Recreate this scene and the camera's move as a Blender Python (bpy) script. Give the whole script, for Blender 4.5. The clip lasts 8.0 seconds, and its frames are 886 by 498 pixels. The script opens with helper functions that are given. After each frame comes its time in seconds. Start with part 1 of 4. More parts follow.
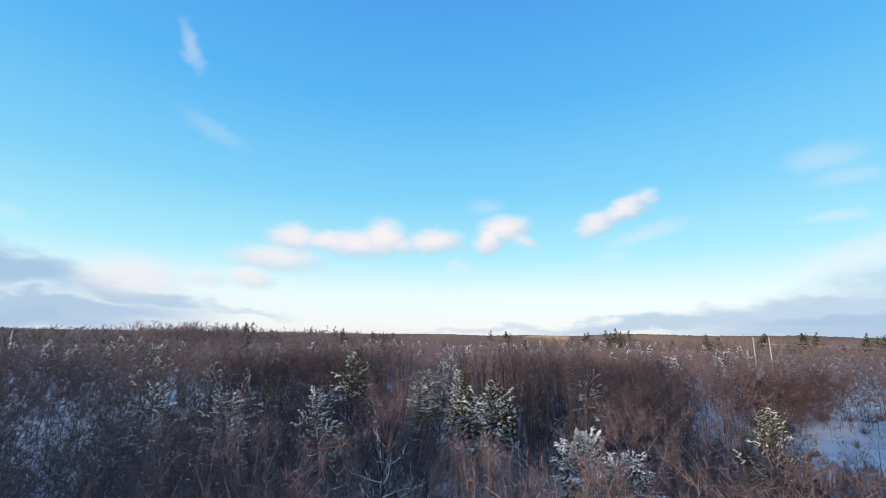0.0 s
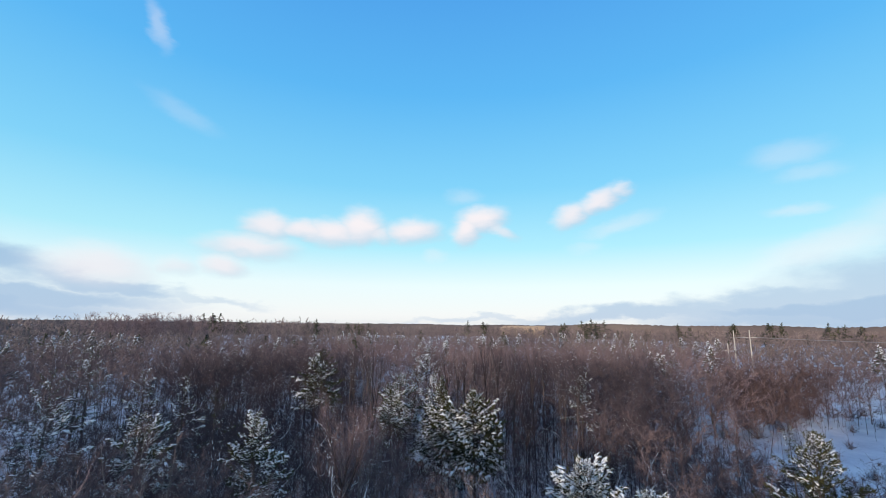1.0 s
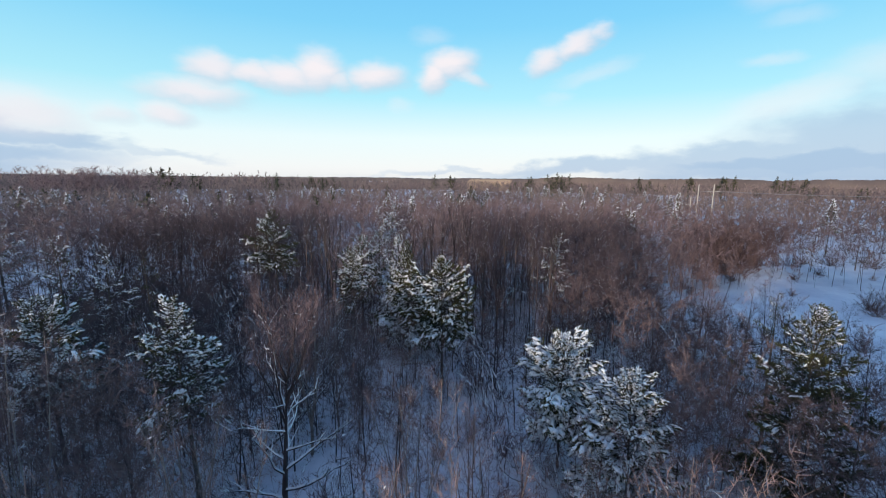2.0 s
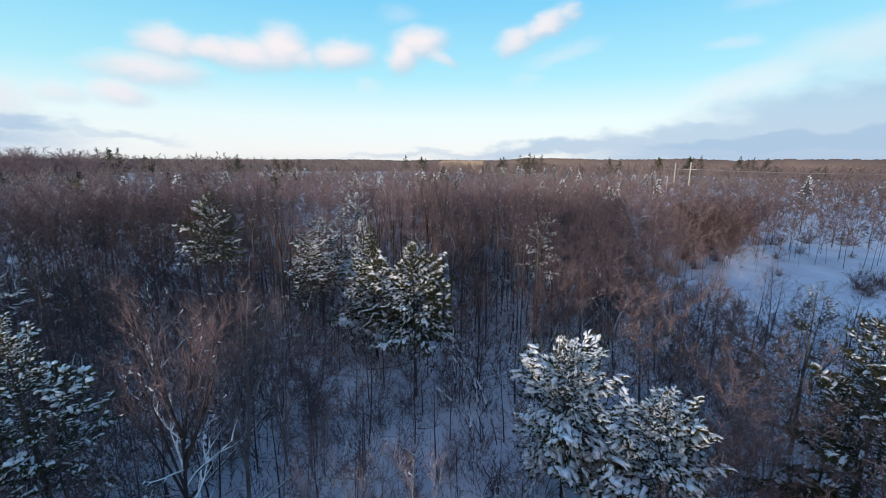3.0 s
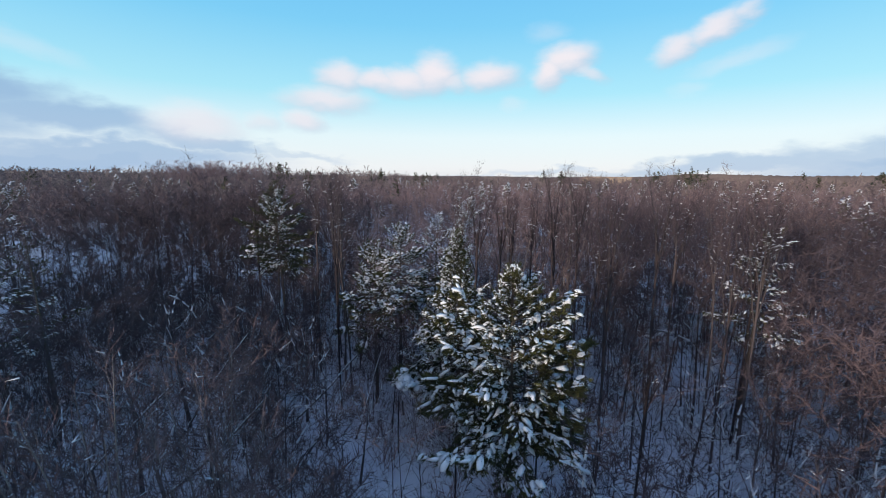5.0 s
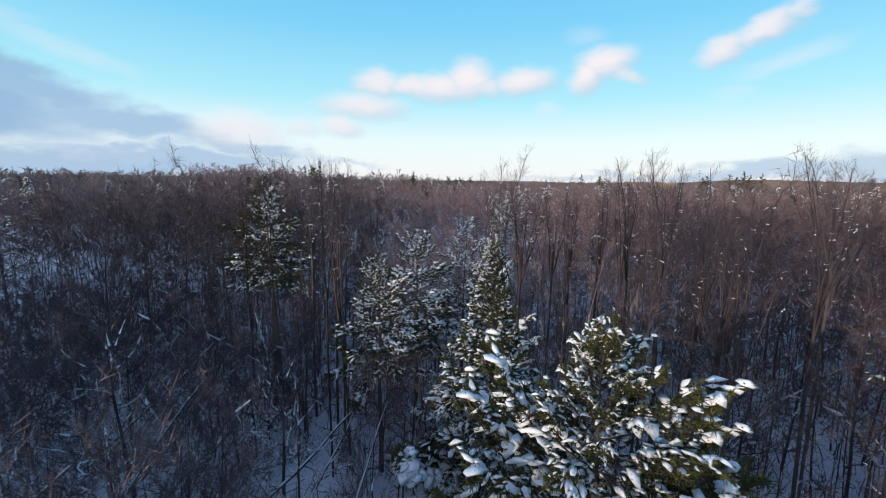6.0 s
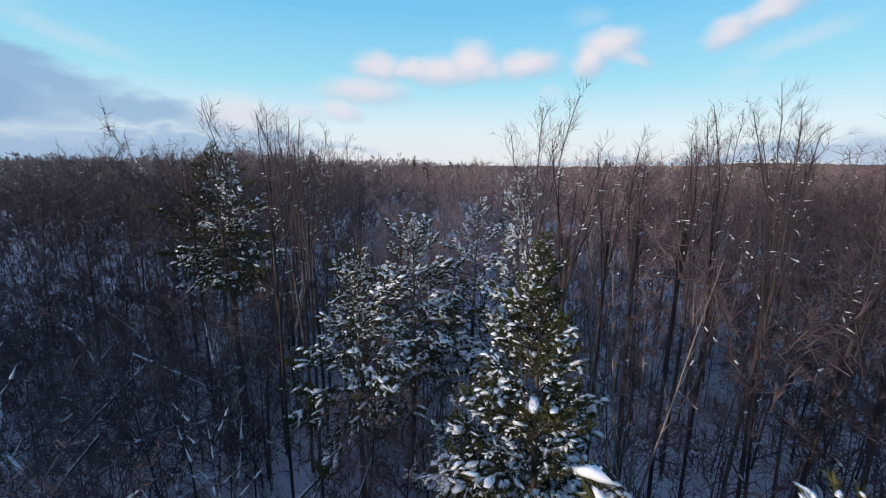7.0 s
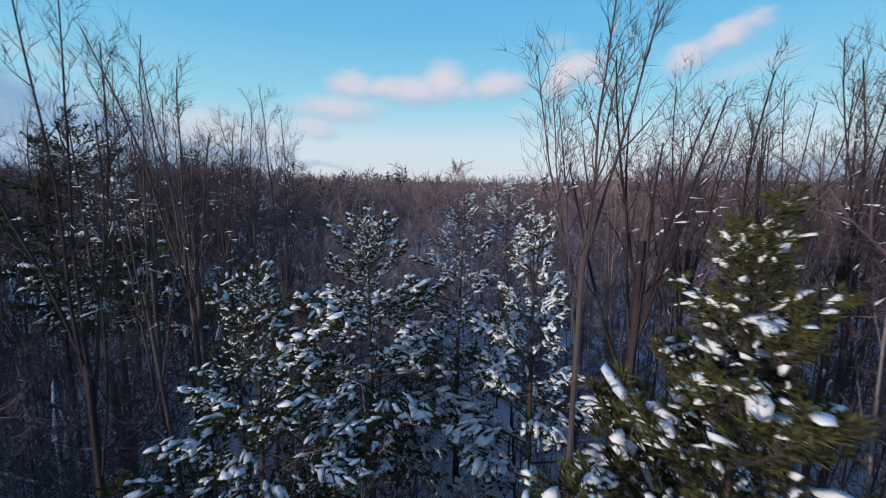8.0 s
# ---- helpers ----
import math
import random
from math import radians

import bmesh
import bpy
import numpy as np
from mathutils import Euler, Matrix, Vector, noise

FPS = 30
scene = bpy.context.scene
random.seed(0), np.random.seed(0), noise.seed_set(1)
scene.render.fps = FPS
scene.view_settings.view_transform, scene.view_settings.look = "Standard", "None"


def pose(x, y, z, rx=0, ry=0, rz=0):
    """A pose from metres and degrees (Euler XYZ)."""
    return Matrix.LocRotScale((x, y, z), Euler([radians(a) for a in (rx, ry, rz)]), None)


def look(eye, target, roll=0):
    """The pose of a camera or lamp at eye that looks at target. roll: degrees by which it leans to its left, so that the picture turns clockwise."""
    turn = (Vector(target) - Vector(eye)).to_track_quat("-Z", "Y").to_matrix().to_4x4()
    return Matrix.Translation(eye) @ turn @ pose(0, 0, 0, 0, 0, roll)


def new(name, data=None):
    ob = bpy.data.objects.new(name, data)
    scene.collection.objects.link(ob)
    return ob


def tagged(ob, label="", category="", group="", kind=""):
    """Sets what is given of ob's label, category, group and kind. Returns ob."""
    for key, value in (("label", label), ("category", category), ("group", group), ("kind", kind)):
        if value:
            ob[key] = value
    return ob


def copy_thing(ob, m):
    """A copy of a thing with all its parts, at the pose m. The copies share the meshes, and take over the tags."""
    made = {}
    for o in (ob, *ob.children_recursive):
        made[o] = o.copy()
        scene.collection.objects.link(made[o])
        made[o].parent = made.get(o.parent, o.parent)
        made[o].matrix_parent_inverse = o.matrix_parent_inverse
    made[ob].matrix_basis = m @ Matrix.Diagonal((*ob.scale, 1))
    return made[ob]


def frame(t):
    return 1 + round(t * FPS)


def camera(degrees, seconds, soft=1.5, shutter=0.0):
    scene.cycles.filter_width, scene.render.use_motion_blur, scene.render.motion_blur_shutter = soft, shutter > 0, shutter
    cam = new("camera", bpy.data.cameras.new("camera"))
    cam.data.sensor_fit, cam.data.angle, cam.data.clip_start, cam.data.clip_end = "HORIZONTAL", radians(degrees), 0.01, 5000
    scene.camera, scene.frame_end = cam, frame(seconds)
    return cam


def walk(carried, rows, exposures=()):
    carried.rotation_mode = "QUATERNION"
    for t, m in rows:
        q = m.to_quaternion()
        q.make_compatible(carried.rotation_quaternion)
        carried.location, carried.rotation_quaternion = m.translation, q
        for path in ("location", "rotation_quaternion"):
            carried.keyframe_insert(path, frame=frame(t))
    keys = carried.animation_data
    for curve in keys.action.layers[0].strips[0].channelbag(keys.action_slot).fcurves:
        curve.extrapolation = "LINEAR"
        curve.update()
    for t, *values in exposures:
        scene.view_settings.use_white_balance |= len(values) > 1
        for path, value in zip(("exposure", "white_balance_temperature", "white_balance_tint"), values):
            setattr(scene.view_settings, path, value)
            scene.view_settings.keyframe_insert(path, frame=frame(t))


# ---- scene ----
cam = camera(92.7, 8.0, soft=1.0, shutter=0.1)
PATH = [
    (0, (-1.386, -0.05, 21.116), (-1.337, 1.91, 21.511), 0.8),
    (0.5, (-1.338, 4.254, 21.777), (-1.196, 6.21, 22.171), 0.8),
    (1, (-0.955, 8.504, 22.695), (-0.798, 10.467, 23.044), 0.7),
    (1.5, (-0.413, 12.67, 23.325), (-0.202, 14.656, 23.43), 0.7),
    (2, (0.08, 16.726, 23.223), (0.395, 18.673, 22.89), 0.6),
    (2.2, (0.28, 18.339, 23.041), (0.608, 20.255, 22.568), 0.5),
    (3.3, (2.011, 26.832, 21.672), (2.477, 28.741, 21.303), 0.5),
    (3.5, (2.44, 28.457, 21.385), (2.907, 30.371, 21.041), 0.5),
    (4, (4.018, 32.562, 20.51), (4.296, 34.515, 20.18), 0.6),
    (4.5, (4.987, 36.769, 19.783), (5.029, 38.742, 19.453), 0.6),
    (5, (5.499, 41.143, 19.054), (5.316, 43.106, 18.714), 0.6),
    (5.2, (5.525, 42.888, 18.808), (5.257, 44.839, 18.462), 0.5),
    (6.3, (4.311, 52.796, 18.136), (3.975, 54.743, 17.823), 0.9),
    (6.5, (4.016, 54.265, 17.968), (3.687, 56.21, 17.636), 0.8),
    (7, (3.286, 57.819, 17.29), (2.945, 59.751, 16.905), 0.6),
    (7.5, (2.516, 61.128, 16.601), (2.278, 63.078, 16.221), 1.5),
    (8, (2.095, 65.146, 15.784), (1.869, 67.11, 15.479), 0.7),
]
walk(cam, [(t, look(eye, target, roll)) for t, eye, target, roll in PATH], exposures=[(0, 0.07, 6500, 10), (4.0, 0.04, 6480, 10), (5.0, 0.0, 6380, 11), (6.4, 0.08, 6500, 10), (7, -0.12, 6230, 12), (7.5, -0.25, 6130, 12), (8, -0.32, 6000, 12)])

# ---- world, sun and sky ----
SUN_AZ, SUN_EL = 220.0, 9.0          # degrees clockwise from +y, degrees above the horizon
world = bpy.data.worlds.new("winter_sky")
scene.world = world
world.use_nodes = True
wt = world.node_tree
wt.nodes.clear()


def wnode(kind, **settings):
    n = wt.nodes.new(kind)
    for key, value in settings.items():
        if key == "op":
            n.operation = value
        elif key == "type":
            n.vector_type = value
        else:
            n.inputs[int(key[1:])].default_value = value
    return n


def wlink(a, b, out=0, into=0):
    wt.links.new(a.outputs[out], b.inputs[into])
    return b


def wmath(op, a, b=None, value=None):
    n = wnode("ShaderNodeMath", op=op)
    wlink(a[0], n, a[1], 0)
    if b:
        wlink(b[0], n, b[1], 1)
    if value is not None:
        n.inputs[1].default_value = value
    return (n, 0)


coord = wnode("ShaderNodeTexCoord")
sep = wlink(coord, wnode("ShaderNodeSeparateXYZ"))
azim = wmath("MULTIPLY", wmath("ARCTAN2", (sep, 0), (sep, 1)), value=57.2958)
elev = wmath("MULTIPLY", wmath("ARCSINE", (sep, 2)), value=57.2958)
flat = wnode("ShaderNodeCombineXYZ")
wlink(azim[0], flat, 0, 0)
wlink(elev[0], flat, 0, 1)

sky = wnode("ShaderNodeTexSky")
sky.sky_type = "NISHITA"
sky.sun_disc = False
sky.sun_elevation, sky.sun_rotation = radians(SUN_EL), radians(SUN_AZ)
sky.air_density, sky.dust_density, sky.ozone_density = 1.0, 0.6, 2.0

ramp_in = wnode("ShaderNodeMapRange", i1=-4.0, i2=90.0)
wlink(elev[0], ramp_in, 0, 0)
ramp = wlink(ramp_in, wnode("ShaderNodeValToRGB"))
stops = ramp.color_ramp.elements
TONES = [(-4, (0.72, 0.74, 0.76)), (1, (0.97, 1.0, 1.02)), (5, (0.88, 1.03, 1.06)), (10, (0.46, 0.90, 1.04)), (18, (0.235, 0.70, 1.02)),
         (30, (0.112, 0.51, 0.98)), (44, (0.075, 0.37, 0.89)), (58, (0.17, 0.33, 0.66)), (90, (0.27, 0.30, 0.50))]
while len(stops) < len(TONES):
    stops.new(0.5)
for e, (deg, tone) in zip(stops, TONES):
    e.position, e.color = (deg + 4) / 94, (*tone, 1)
blue = wnode("ShaderNodeMixRGB", i0=0.85)
skyl = wnode("ShaderNodeMixRGB", i0=1.0, i2=(0.10, 0.10, 0.10, 1))
skyl.blend_type = "MULTIPLY"
wlink(sky, skyl, 0, 1)
wlink(skyl, blue, 0, 1)
wlink(ramp, blue, 0, 2)

# the sky round the low sun, behind the camera, is warm and pale
sunward = wnode("ShaderNodeVectorMath", op="DOT_PRODUCT", i1=(math.sin(radians(SUN_AZ)), math.cos(radians(SUN_AZ)), 0.1))
wlink(coord, sunward, 0, 0)
glow = wnode("ShaderNodeMapRange", i1=0.25, i2=1.0, i3=0.0, i4=0.48)
glow.interpolation_type = "SMOOTHSTEP"
wlink(sunward, glow, 1, 0)
warm = wnode("ShaderNodeMixRGB", i2=(1.15, 0.90, 0.76, 1))
wlink(glow, warm, 0, 0)
wlink(blue, warm, 0, 1)


def cloud_layer(puffs, wob_scale, wob, soft):
    """Soft clouds on the sky: each puff has azimuth, height, half width, half height, turn and strength in degrees."""
    stretch = wnode("ShaderNodeMapping")
    stretch.inputs["Scale"].default_value = (wob_scale, wob_scale * 2.2, 1)
    wlink(flat, stretch)
    ns = wnode("ShaderNodeTexNoise")
    ns.inputs["Detail"].default_value = 5.0
    ns.inputs["Roughness"].default_value = 0.55
    ns.inputs["Scale"].default_value = 1.0
    wlink(stretch, ns)
    mid = wnode("ShaderNodeVectorMath", op="SUBTRACT", i1=(0.5, 0.5, 0.5))
    wlink(ns, mid, 1)
    amp = wnode("ShaderNodeVectorMath", op="MULTIPLY", i1=(wob * 1.6, wob, 0))
    wlink(mid, amp)
    moved = wnode("ShaderNodeVectorMath", op="ADD")
    wlink(flat, moved, 0, 0)
    wlink(amp, moved, 0, 1)
    total = None
    for az, el, a, b, turn, strength in puffs:
        m = wnode("ShaderNodeMapping")
        m.vector_type = "TEXTURE"
        m.inputs["Location"].default_value = (az, el, 0)
        m.inputs["Rotation"].default_value = (0, 0, radians(turn))
        m.inputs["Scale"].default_value = (a, b, 1)
        wlink(moved, m)
        length = wlink(m, wnode("ShaderNodeVectorMath", op="LENGTH"))
        fall = wnode("ShaderNodeMapRange", i1=1.35, i2=1.35 - soft, i3=0.0, i4=strength)
        fall.interpolation_type = "SMOOTHSTEP"
        wlink(length, fall, 1, 0)
        total = (fall, 0) if total is None else wmath("MAXIMUM", total, (fall, 0))
    return total


CUMULUS = [(-18.5, 12.2, 3.36, 1.62, 0, 0.84), (-14, 11.9, 3.81, 1.35, -8, 0.89), (-10.5, 11.9, 4.03, 1.76, 0, 0.95), (-7, 12.9, 3.25, 2.16, 10, 1), (-4.4, 11.9, 2.24, 1.22, 0, 0.63),
           (0.2, 12.6, 3.81, 1.55, 4, 0.95), (7.6, 13, 2.46, 1.76, 40, 1), (9.6, 14.3, 3.58, 1.62, 8, 1), (12.6, 12.6, 2.02, 0.94, -30, 0.53),
           (21.8, 14.3, 2.58, 1.35, 25, 0.84), (25.2, 15.9, 3.47, 1.22, 24, 0.89), (28, 17, 1.57, 0.81, 10, 0.63), (-20.5, 9.4, 5.6, 1.49, 0, 0.79), (-23.3, 6.8, 2.46, 1.22, 0, 0.73), (-28.2, 6.4, 2.46, 1.08, 0, 0.42),
           (-35, 5.9, 4.93, 2.29, 0, 0.63), (-32.6, 31.6, 1.0, 2.7, 30, 0.3), (-29, 23.4, 4.48, 1.08, -20, 0.15), (45.4, 18.2, 3.81, 1.49, 0, 0.26), (46.8, 15.9, 2.91, 0.94, 0, 0.21),
           (7.4, 17, 2.58, 1.08, 0, 0.23), (27.8, 12.5, 4.93, 1.08, 15, 0.32), (3.5, 9.1, 1.79, 0.81, 0, 0.26), (23.4, 10, 2.02, 0.81, 0, 0.21), (45.5, 12.2, 2.8, 0.68, 0, 0.32),
           (48, 8.6, 7.4, 1.7, 16, 0.42), (57, 11.0, 9.0, 2.2, 8, 0.46), (-50, 12.0, 6.72, 1.0, -16, 0.24), (-56, 14.0, 4.48, 1.2, 0, 0.2)]
STRATUS = [(-46, 5.4, 10, 2.2, -8, 0.8), (-60, 6.5, 14, 4.0, -8, 0.95), (-54, 8.6, 9, 2.2, -14, 0.85), (-34, 3.6, 8, 1.1, -6, 0.7), (-42, 2.0, 16, 1.3, 0, 0.75), (-24, 2.6, 6, 0.6, -4, 0.35),
           (58, 5.2, 20, 3.6, 8, 0.62), (42, 3.0, 15, 1.7, 8, 0.62), (30, 1.6, 18, 1.1, 4, 0.62), (52, 2.0, 24, 2.0, 2, 0.8), (75, 6, 20, 6, 0, 0.85), (-80, 6, 20, 5, 0, 0.8), (12, 0.8, 14, 0.5, 2, 0.35), (-50, 1.0, 22, 1.7, 0, 0.8), (52, 0.6, 24, 1.4, 0, 0.75)]
with_grey = wnode("ShaderNodeMixRGB", i2=(0.30, 0.47, 0.69, 1))
grey = cloud_layer(STRATUS, 0.16, 5.0, 0.95)
wlink(grey[0], with_grey, 0, 0)
wlink(warm, with_grey, 0, 1)
under = wnode("ShaderNodeMixRGB", i2=(0.55, 0.64, 0.76, 1))
shade = cloud_layer([(az + 0.5, el - 0.45 * b, a, b * 0.9, turn, 0.75 * s) for az, el, a, b, turn, s in CUMULUS[:16]], 0.26, 1.8, 1.0)
wlink(shade[0], under, 0, 0)
wlink(with_grey, under, 0, 1)
with_white = wnode("ShaderNodeMixRGB", i2=(0.92, 0.86, 0.88, 1))
white = cloud_layer([(az, el, a, b, turn, 0.94 * s) for az, el, a, b, turn, s in CUMULUS], 0.26, 1.8, 1.2)
wlink(white[0], with_white, 0, 0)
wlink(under, with_white, 0, 1)
back = wnode("ShaderNodeBackground", i1=1.0)
wlink(with_white, back, 0, 0)
wlink(back, wnode("ShaderNodeOutputWorld"))

sun = new("sun", bpy.data.lights.new("sun", "SUN"))
sun.data.energy, sun.data.angle, sun.data.color = 3.4, radians(0.6), (1.0, 0.87, 0.74)
sx, sy = math.sin(radians(SUN_AZ)), math.cos(radians(SUN_AZ))
sun.matrix_world = look((sx * 300, sy * 300, 300 * math.tan(radians(SUN_EL))), (0, 0, 0))

# ---- materials ----


def material(name, colours, rough=0.8, scale=3.0, bump=0.3, bump_scale=30.0, spread=0.5, coord_out="Object", island=False, spec=0.3):
    """A rough surface: two or three tones mixed by coarse and fine noise and by a random value of each thing."""
    m = bpy.data.materials.new(name)
    m.use_nodes = True
    t = m.node_tree
    bsdf = t.nodes["Principled BSDF"]
    bsdf.inputs["Roughness"].default_value = rough
    bsdf.inputs["Specular IOR Level"].default_value = spec
    tc = t.nodes.new("ShaderNodeTexCoord")
    coarse, fine = t.nodes.new("ShaderNodeTexNoise"), t.nodes.new("ShaderNodeTexNoise")
    coarse.inputs["Scale"].default_value, coarse.inputs["Detail"].default_value = scale, 4
    fine.inputs["Scale"].default_value, fine.inputs["Detail"].default_value = bump_scale, 3
    t.links.new(tc.outputs[coord_out], coarse.inputs["Vector"])
    t.links.new(tc.outputs[coord_out], fine.inputs["Vector"])
    if island:
        rnd = t.nodes.new("ShaderNodeNewGeometry").outputs["Random Per Island"]
    else:
        rnd = t.nodes.new("ShaderNodeObjectInfo").outputs["Random"]
    blend = t.nodes.new("ShaderNodeMath")
    blend.operation = "MULTIPLY_ADD"
    blend.inputs[1].default_value = spread
    t.links.new(rnd, blend.inputs[0])
    shift = t.nodes.new("ShaderNodeMath")
    shift.operation = "SUBTRACT"
    shift.inputs[1].default_value = spread / 2
    t.links.new(coarse.outputs[0], shift.inputs[0])
    t.links.new(shift.outputs[0], blend.inputs[2])
    both = t.nodes.new("ShaderNodeMath")
    both.operation = "MULTIPLY_ADD"
    both.inputs[1].default_value = 0.35
    t.links.new(fine.outputs[0], both.inputs[0])
    t.links.new(blend.outputs[0], both.inputs[2])
    r = t.nodes.new("ShaderNodeValToRGB")
    es = r.color_ramp.elements
    while len(es) < len(colours):
        es.new(0.5)
    for k, (e, c) in enumerate(zip(es, colours)):
        e.position, e.color = 0.35 + 0.6 * k / max(1, len(colours) - 1), (*c, 1)
    t.links.new(both.outputs[0], r.inputs[0])
    t.links.new(r.outputs[0], bsdf.inputs["Base Color"])
    if bump:
        b = t.nodes.new("ShaderNodeBump")
        b.inputs["Strength"].default_value = bump
        b.inputs["Distance"].default_value = 0.05
        t.links.new(fine.outputs[0], b.inputs["Height"])
        t.links.new(b.outputs[0], bsdf.inputs["Normal"])
    return m


SNOW_GROUND = material("snow_ground", [(0.52, 0.51, 0.58), (0.68, 0.67, 0.73), (0.82, 0.81, 0.84)], 0.75, 0.15, 0.5, 1.6, 0.0)
SNOW = material("snow_load", [(0.78, 0.78, 0.81), (0.90, 0.89, 0.89)], 0.7, 1.2, 0.4, 9.0, 0.2)
BARK = material("grey_bark", [(0.034, 0.024, 0.026), (0.060, 0.044, 0.045), (0.105, 0.082, 0.079)], 0.9, 1.1, 0.6, 22.0, 0.7)
PALE_BARK = material("pale_bark", [(0.12, 0.092, 0.086), (0.21, 0.165, 0.150), (0.36, 0.295, 0.265)], 0.9, 1.1, 0.6, 22.0, 0.5)
# Lit, dark and mid twig copies: the wood's shade is put into colour.
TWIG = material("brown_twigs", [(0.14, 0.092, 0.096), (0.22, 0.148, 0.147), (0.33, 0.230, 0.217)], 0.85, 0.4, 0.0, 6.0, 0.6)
# Also the own dark tone of some trees and of bowed saplings.
DARK_SHADE_TWIG = material("dark_shaded_twigs", [(0.044, 0.031, 0.036), (0.072, 0.051, 0.057), (0.115, 0.083, 0.087)], 0.85, 0.4, 0.0, 6.0, 0.6)
FAR_TWIG = material("far_twigs", [(0.075, 0.053, 0.054), (0.165, 0.120, 0.113), (0.28, 0.208, 0.178)], 0.9, 0.022, 0.0, 0.25, 0.3, island=True)
MID_SHADE_TWIG = material("mid_shade_twigs", [(0.080, 0.054, 0.057), (0.142, 0.097, 0.098), (0.23, 0.160, 0.152)], 0.9, 0.03, 0.0, 0.4, 0.4, island=True)
PINE_BARK = material("pine_bark", [(0.05, 0.038, 0.032), (0.11, 0.085, 0.07)], 0.9, 2.0, 0.7, 18.0, 0.3)
NEEDLE = material("pine_needles", [(0.016, 0.016, 0.009), (0.034, 0.033, 0.016), (0.098, 0.096, 0.030)], 0.7, 1.5, 0.0, 14.0, 0.5, island=True)
WOODPOLE = material("weathered_pole", [(0.36, 0.32, 0.27), (0.52, 0.47, 0.40)], 0.85, 0.8, 0.3, 20.0, 0.2)
METAL = material("grey_metal", [(0.20, 0.20, 0.20), (0.32, 0.32, 0.33)], 0.5, 3.0, 0.1, 20.0, 0.2)
SIDING = material("house_siding", [(0.30, 0.27, 0.24), (0.40, 0.37, 0.33)], 0.8, 1.0, 0.2, 12.0, 0.3)
SHRUB = material("red_shrub_twigs", [(0.075, 0.046, 0.044), (0.125, 0.077, 0.070), (0.19, 0.122, 0.105)], 0.85, 0.8, 0.0, 6.0, 0.6)
RIDGE = material("far_woods_tone", [(0.08, 0.061, 0.057), (0.14, 0.105, 0.092), (0.21, 0.155, 0.122)], 0.95, 0.004, 0.6, 0.05, 0.0)
TAN_SLOPE = material("tan_slope", [(0.34, 0.23, 0.15), (0.46, 0.33, 0.22)], 0.95, 0.004, 0.4, 0.05, 0.0)

# ---- geometry helpers ----


def mesh_of(name, verts, tris, smooth=False):
    me = bpy.data.meshes.new(name)
    n, k = len(verts), len(tris)
    me.vertices.add(n)
    me.vertices.foreach_set("co", np.asarray(verts, dtype=np.float32).ravel())
    me.loops.add(3 * k)
    me.loops.foreach_set("vertex_index", np.asarray(tris, dtype=np.int32).ravel())
    me.polygons.add(k)
    me.polygons.foreach_set("loop_start", np.arange(0, 3 * k, 3, dtype=np.int32))
    me.update(calc_edges=True)
    if smooth:
        me.polygons.foreach_set("use_smooth", np.ones(k, dtype=bool))
    return me


def part(name, me, mat, parent=None, label=""):
    ob = new(name, me)
    if not me.materials:
        me.materials.append(mat)
    ob.parent = parent
    return tagged(ob, label) if label else ob


